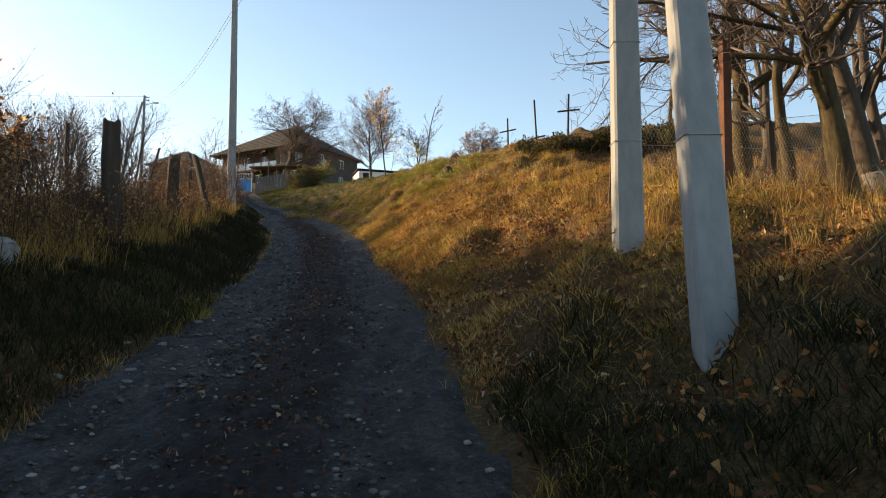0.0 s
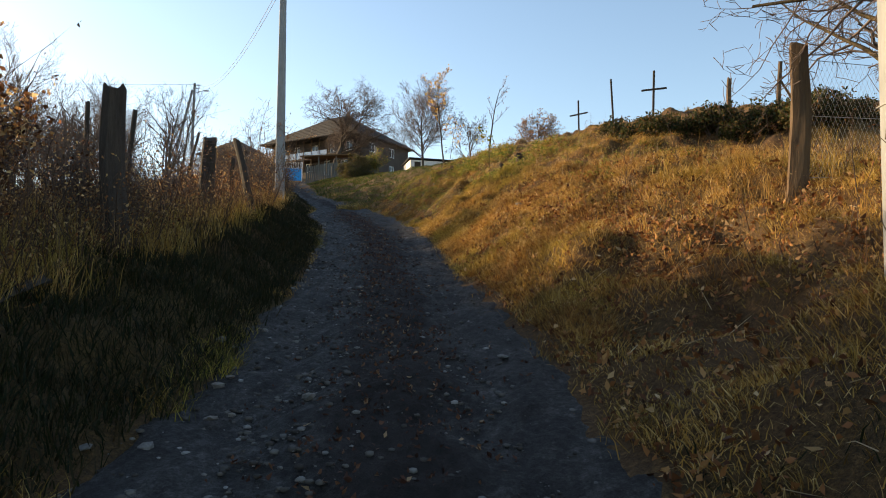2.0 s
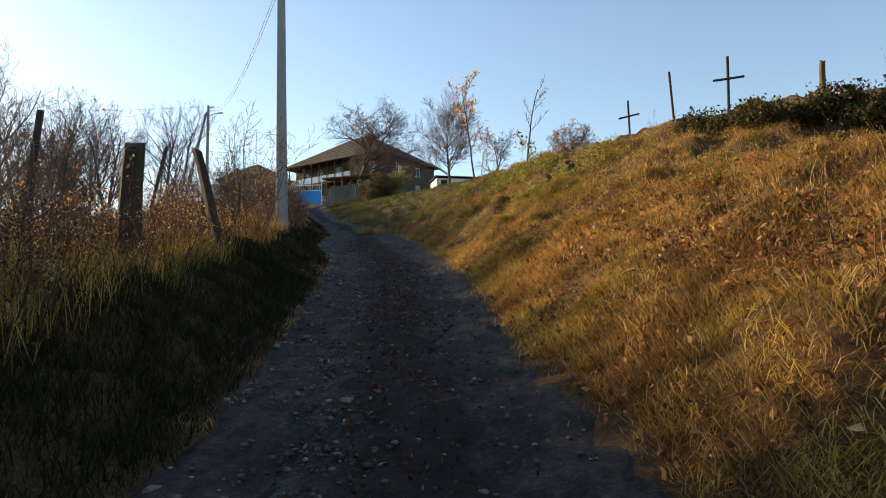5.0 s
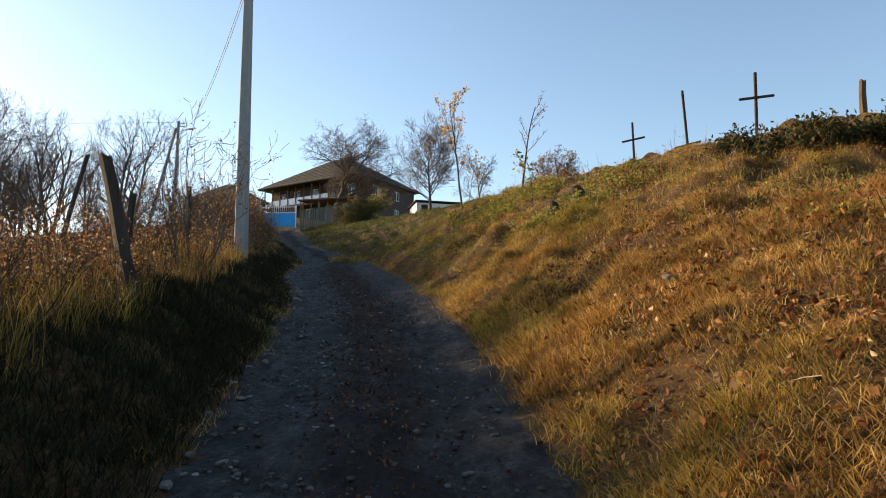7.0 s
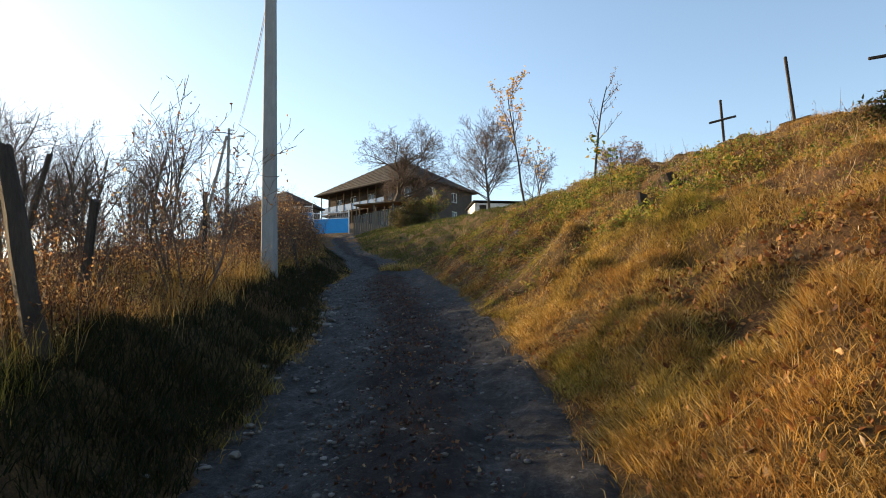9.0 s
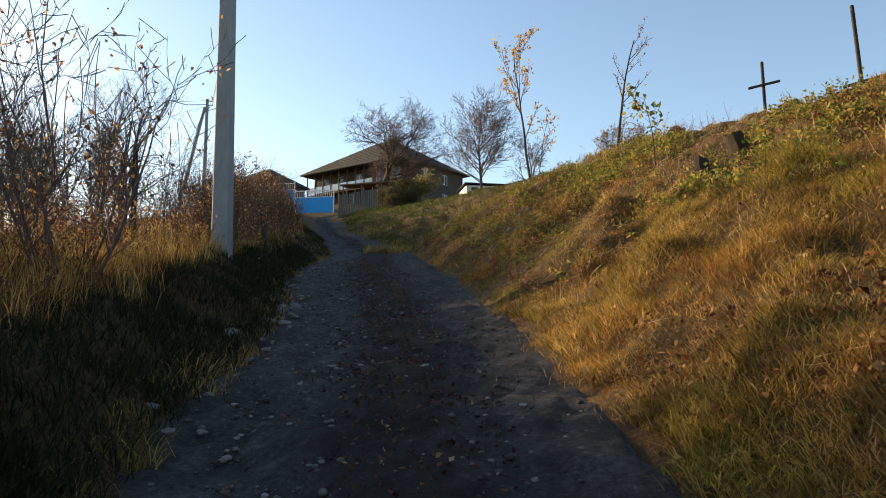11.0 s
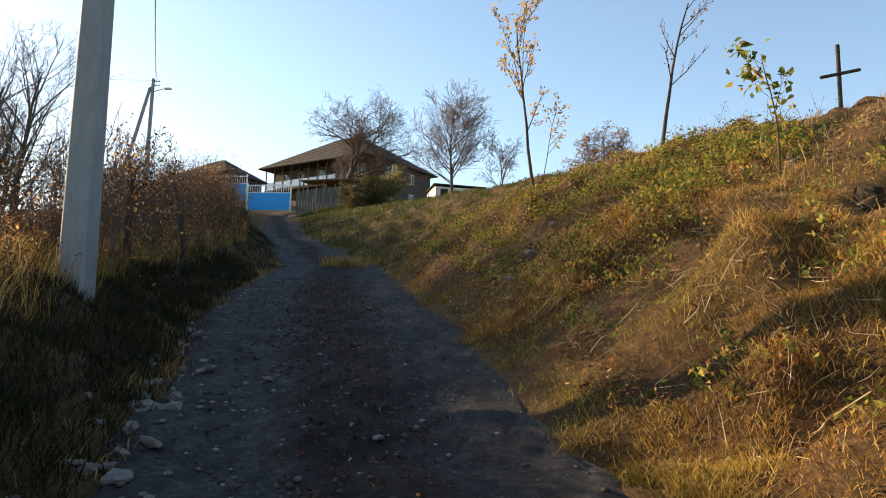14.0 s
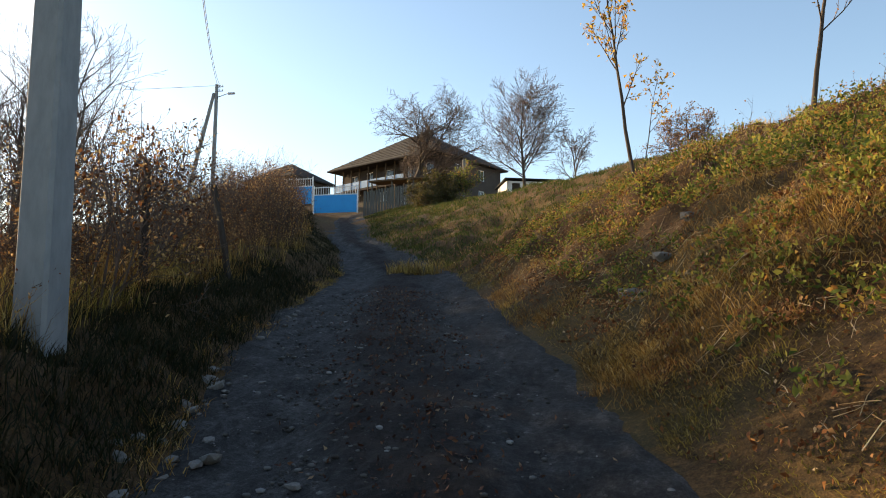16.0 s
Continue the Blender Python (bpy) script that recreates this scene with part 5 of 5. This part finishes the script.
# larger stones by the lane's left edge and on the bank
rng = random.Random(12)
for k in range(34):
    y = rng.uniform(21.5, 27.5)
    x = float(np.interp(y, YS, XL)) + rng.gauss(0.02, 0.14)
    s = rng.uniform(0.035, 0.10)
    ob = new("stone", seeds[k % 5])
    ob.matrix_basis = pose(x, y, max(float(road_z(x, y)), z_at(x, y)) + s * 0.15, rng.uniform(-25, 25), rng.uniform(-25, 25), rng.uniform(0, 360)) @ Matrix.Diagonal((s, s * rng.uniform(0.5, 1), s * rng.uniform(0.6, 1.1), 1))
    tagged(ob, "pale limestone lump in a heap by the lane", "stone", "stones heaped by the lane")
for k in range(90):
    y = rng.uniform(2.5, 31)
    xl, xr = float(np.interp(y, YS, XL)), float(np.interp(y, YS, XR))
    u = rng.uniform(-0.08, 0.15) if k % 4 else rng.uniform(0.1, 0.9)
    x = xl + u * (xr - xl)
    s = rng.uniform(0.025, 0.06) * (1.3 if 22 < y < 26 and u < 0.1 else 1)
    ob = new("stone", seeds[k % 5])
    ob.matrix_basis = pose(x, y, max(float(road_z(x, y)), z_at(x, y)) + s * 0.1, rng.uniform(-15, 15), rng.uniform(-15, 15), rng.uniform(0, 360)) @ Matrix.Diagonal((s, s * rng.uniform(0.6, 1), s * rng.uniform(0.5, 1.0), 1))
    tagged(ob, "pale limestone lump lying at the lane's edge", "stone", "stones along the lane")
for x, y, s, lab in ((-3.7, 29.0, 0.2, "squarish grey stone half sunk in the bank"), (-3.4, 29.1, 0.13, "grey stone half sunk in the bank"), (-0.2, 15.6, 0.09, "flat grey stone lying in dry grass"), (-3.05, 29.6, 0.14, "grey stone half sunk in the bank")):
    ob = new("stone", seeds[2])
    ob.matrix_basis = pose(x, y, z_at(x, y) + 0.04, 4, 6, 40) @ Matrix.Diagonal((s, s * 0.8, s * 0.8, 1))
    tagged(ob, lab, "stone")
# old cut stumps on the crest
for k, (x, y, r) in enumerate(((-0.75, 25.2, 0.17), (0.1, 25.6, 0.17), (-0.45, 25.35, 0.10))):
    rough_post("tree_stump", on_ground(x, y, -0.05), (x - 0.05, y - 0.08, z_at(x, y) + 0.2), r, OLD_WOOD, "old dark cut tree stump on the bank", "stump", "old stumps on the bank", seed=80 + k)

# dry tuft where the bank juts into the lane
x, y, k = tufts(rn, 30, 22, lambda n: (rn.normal(-8.0, 0.25, n), rn.normal(36.9, 0.2, n)), 0.05)
stuff("dry_tuft", [blades(rn, x, y, rn.uniform(0.15, 0.4, len(x)), 0.01, 0.5)], GRASS, "rust-coloured grass tuft growing in the lane", "grass")
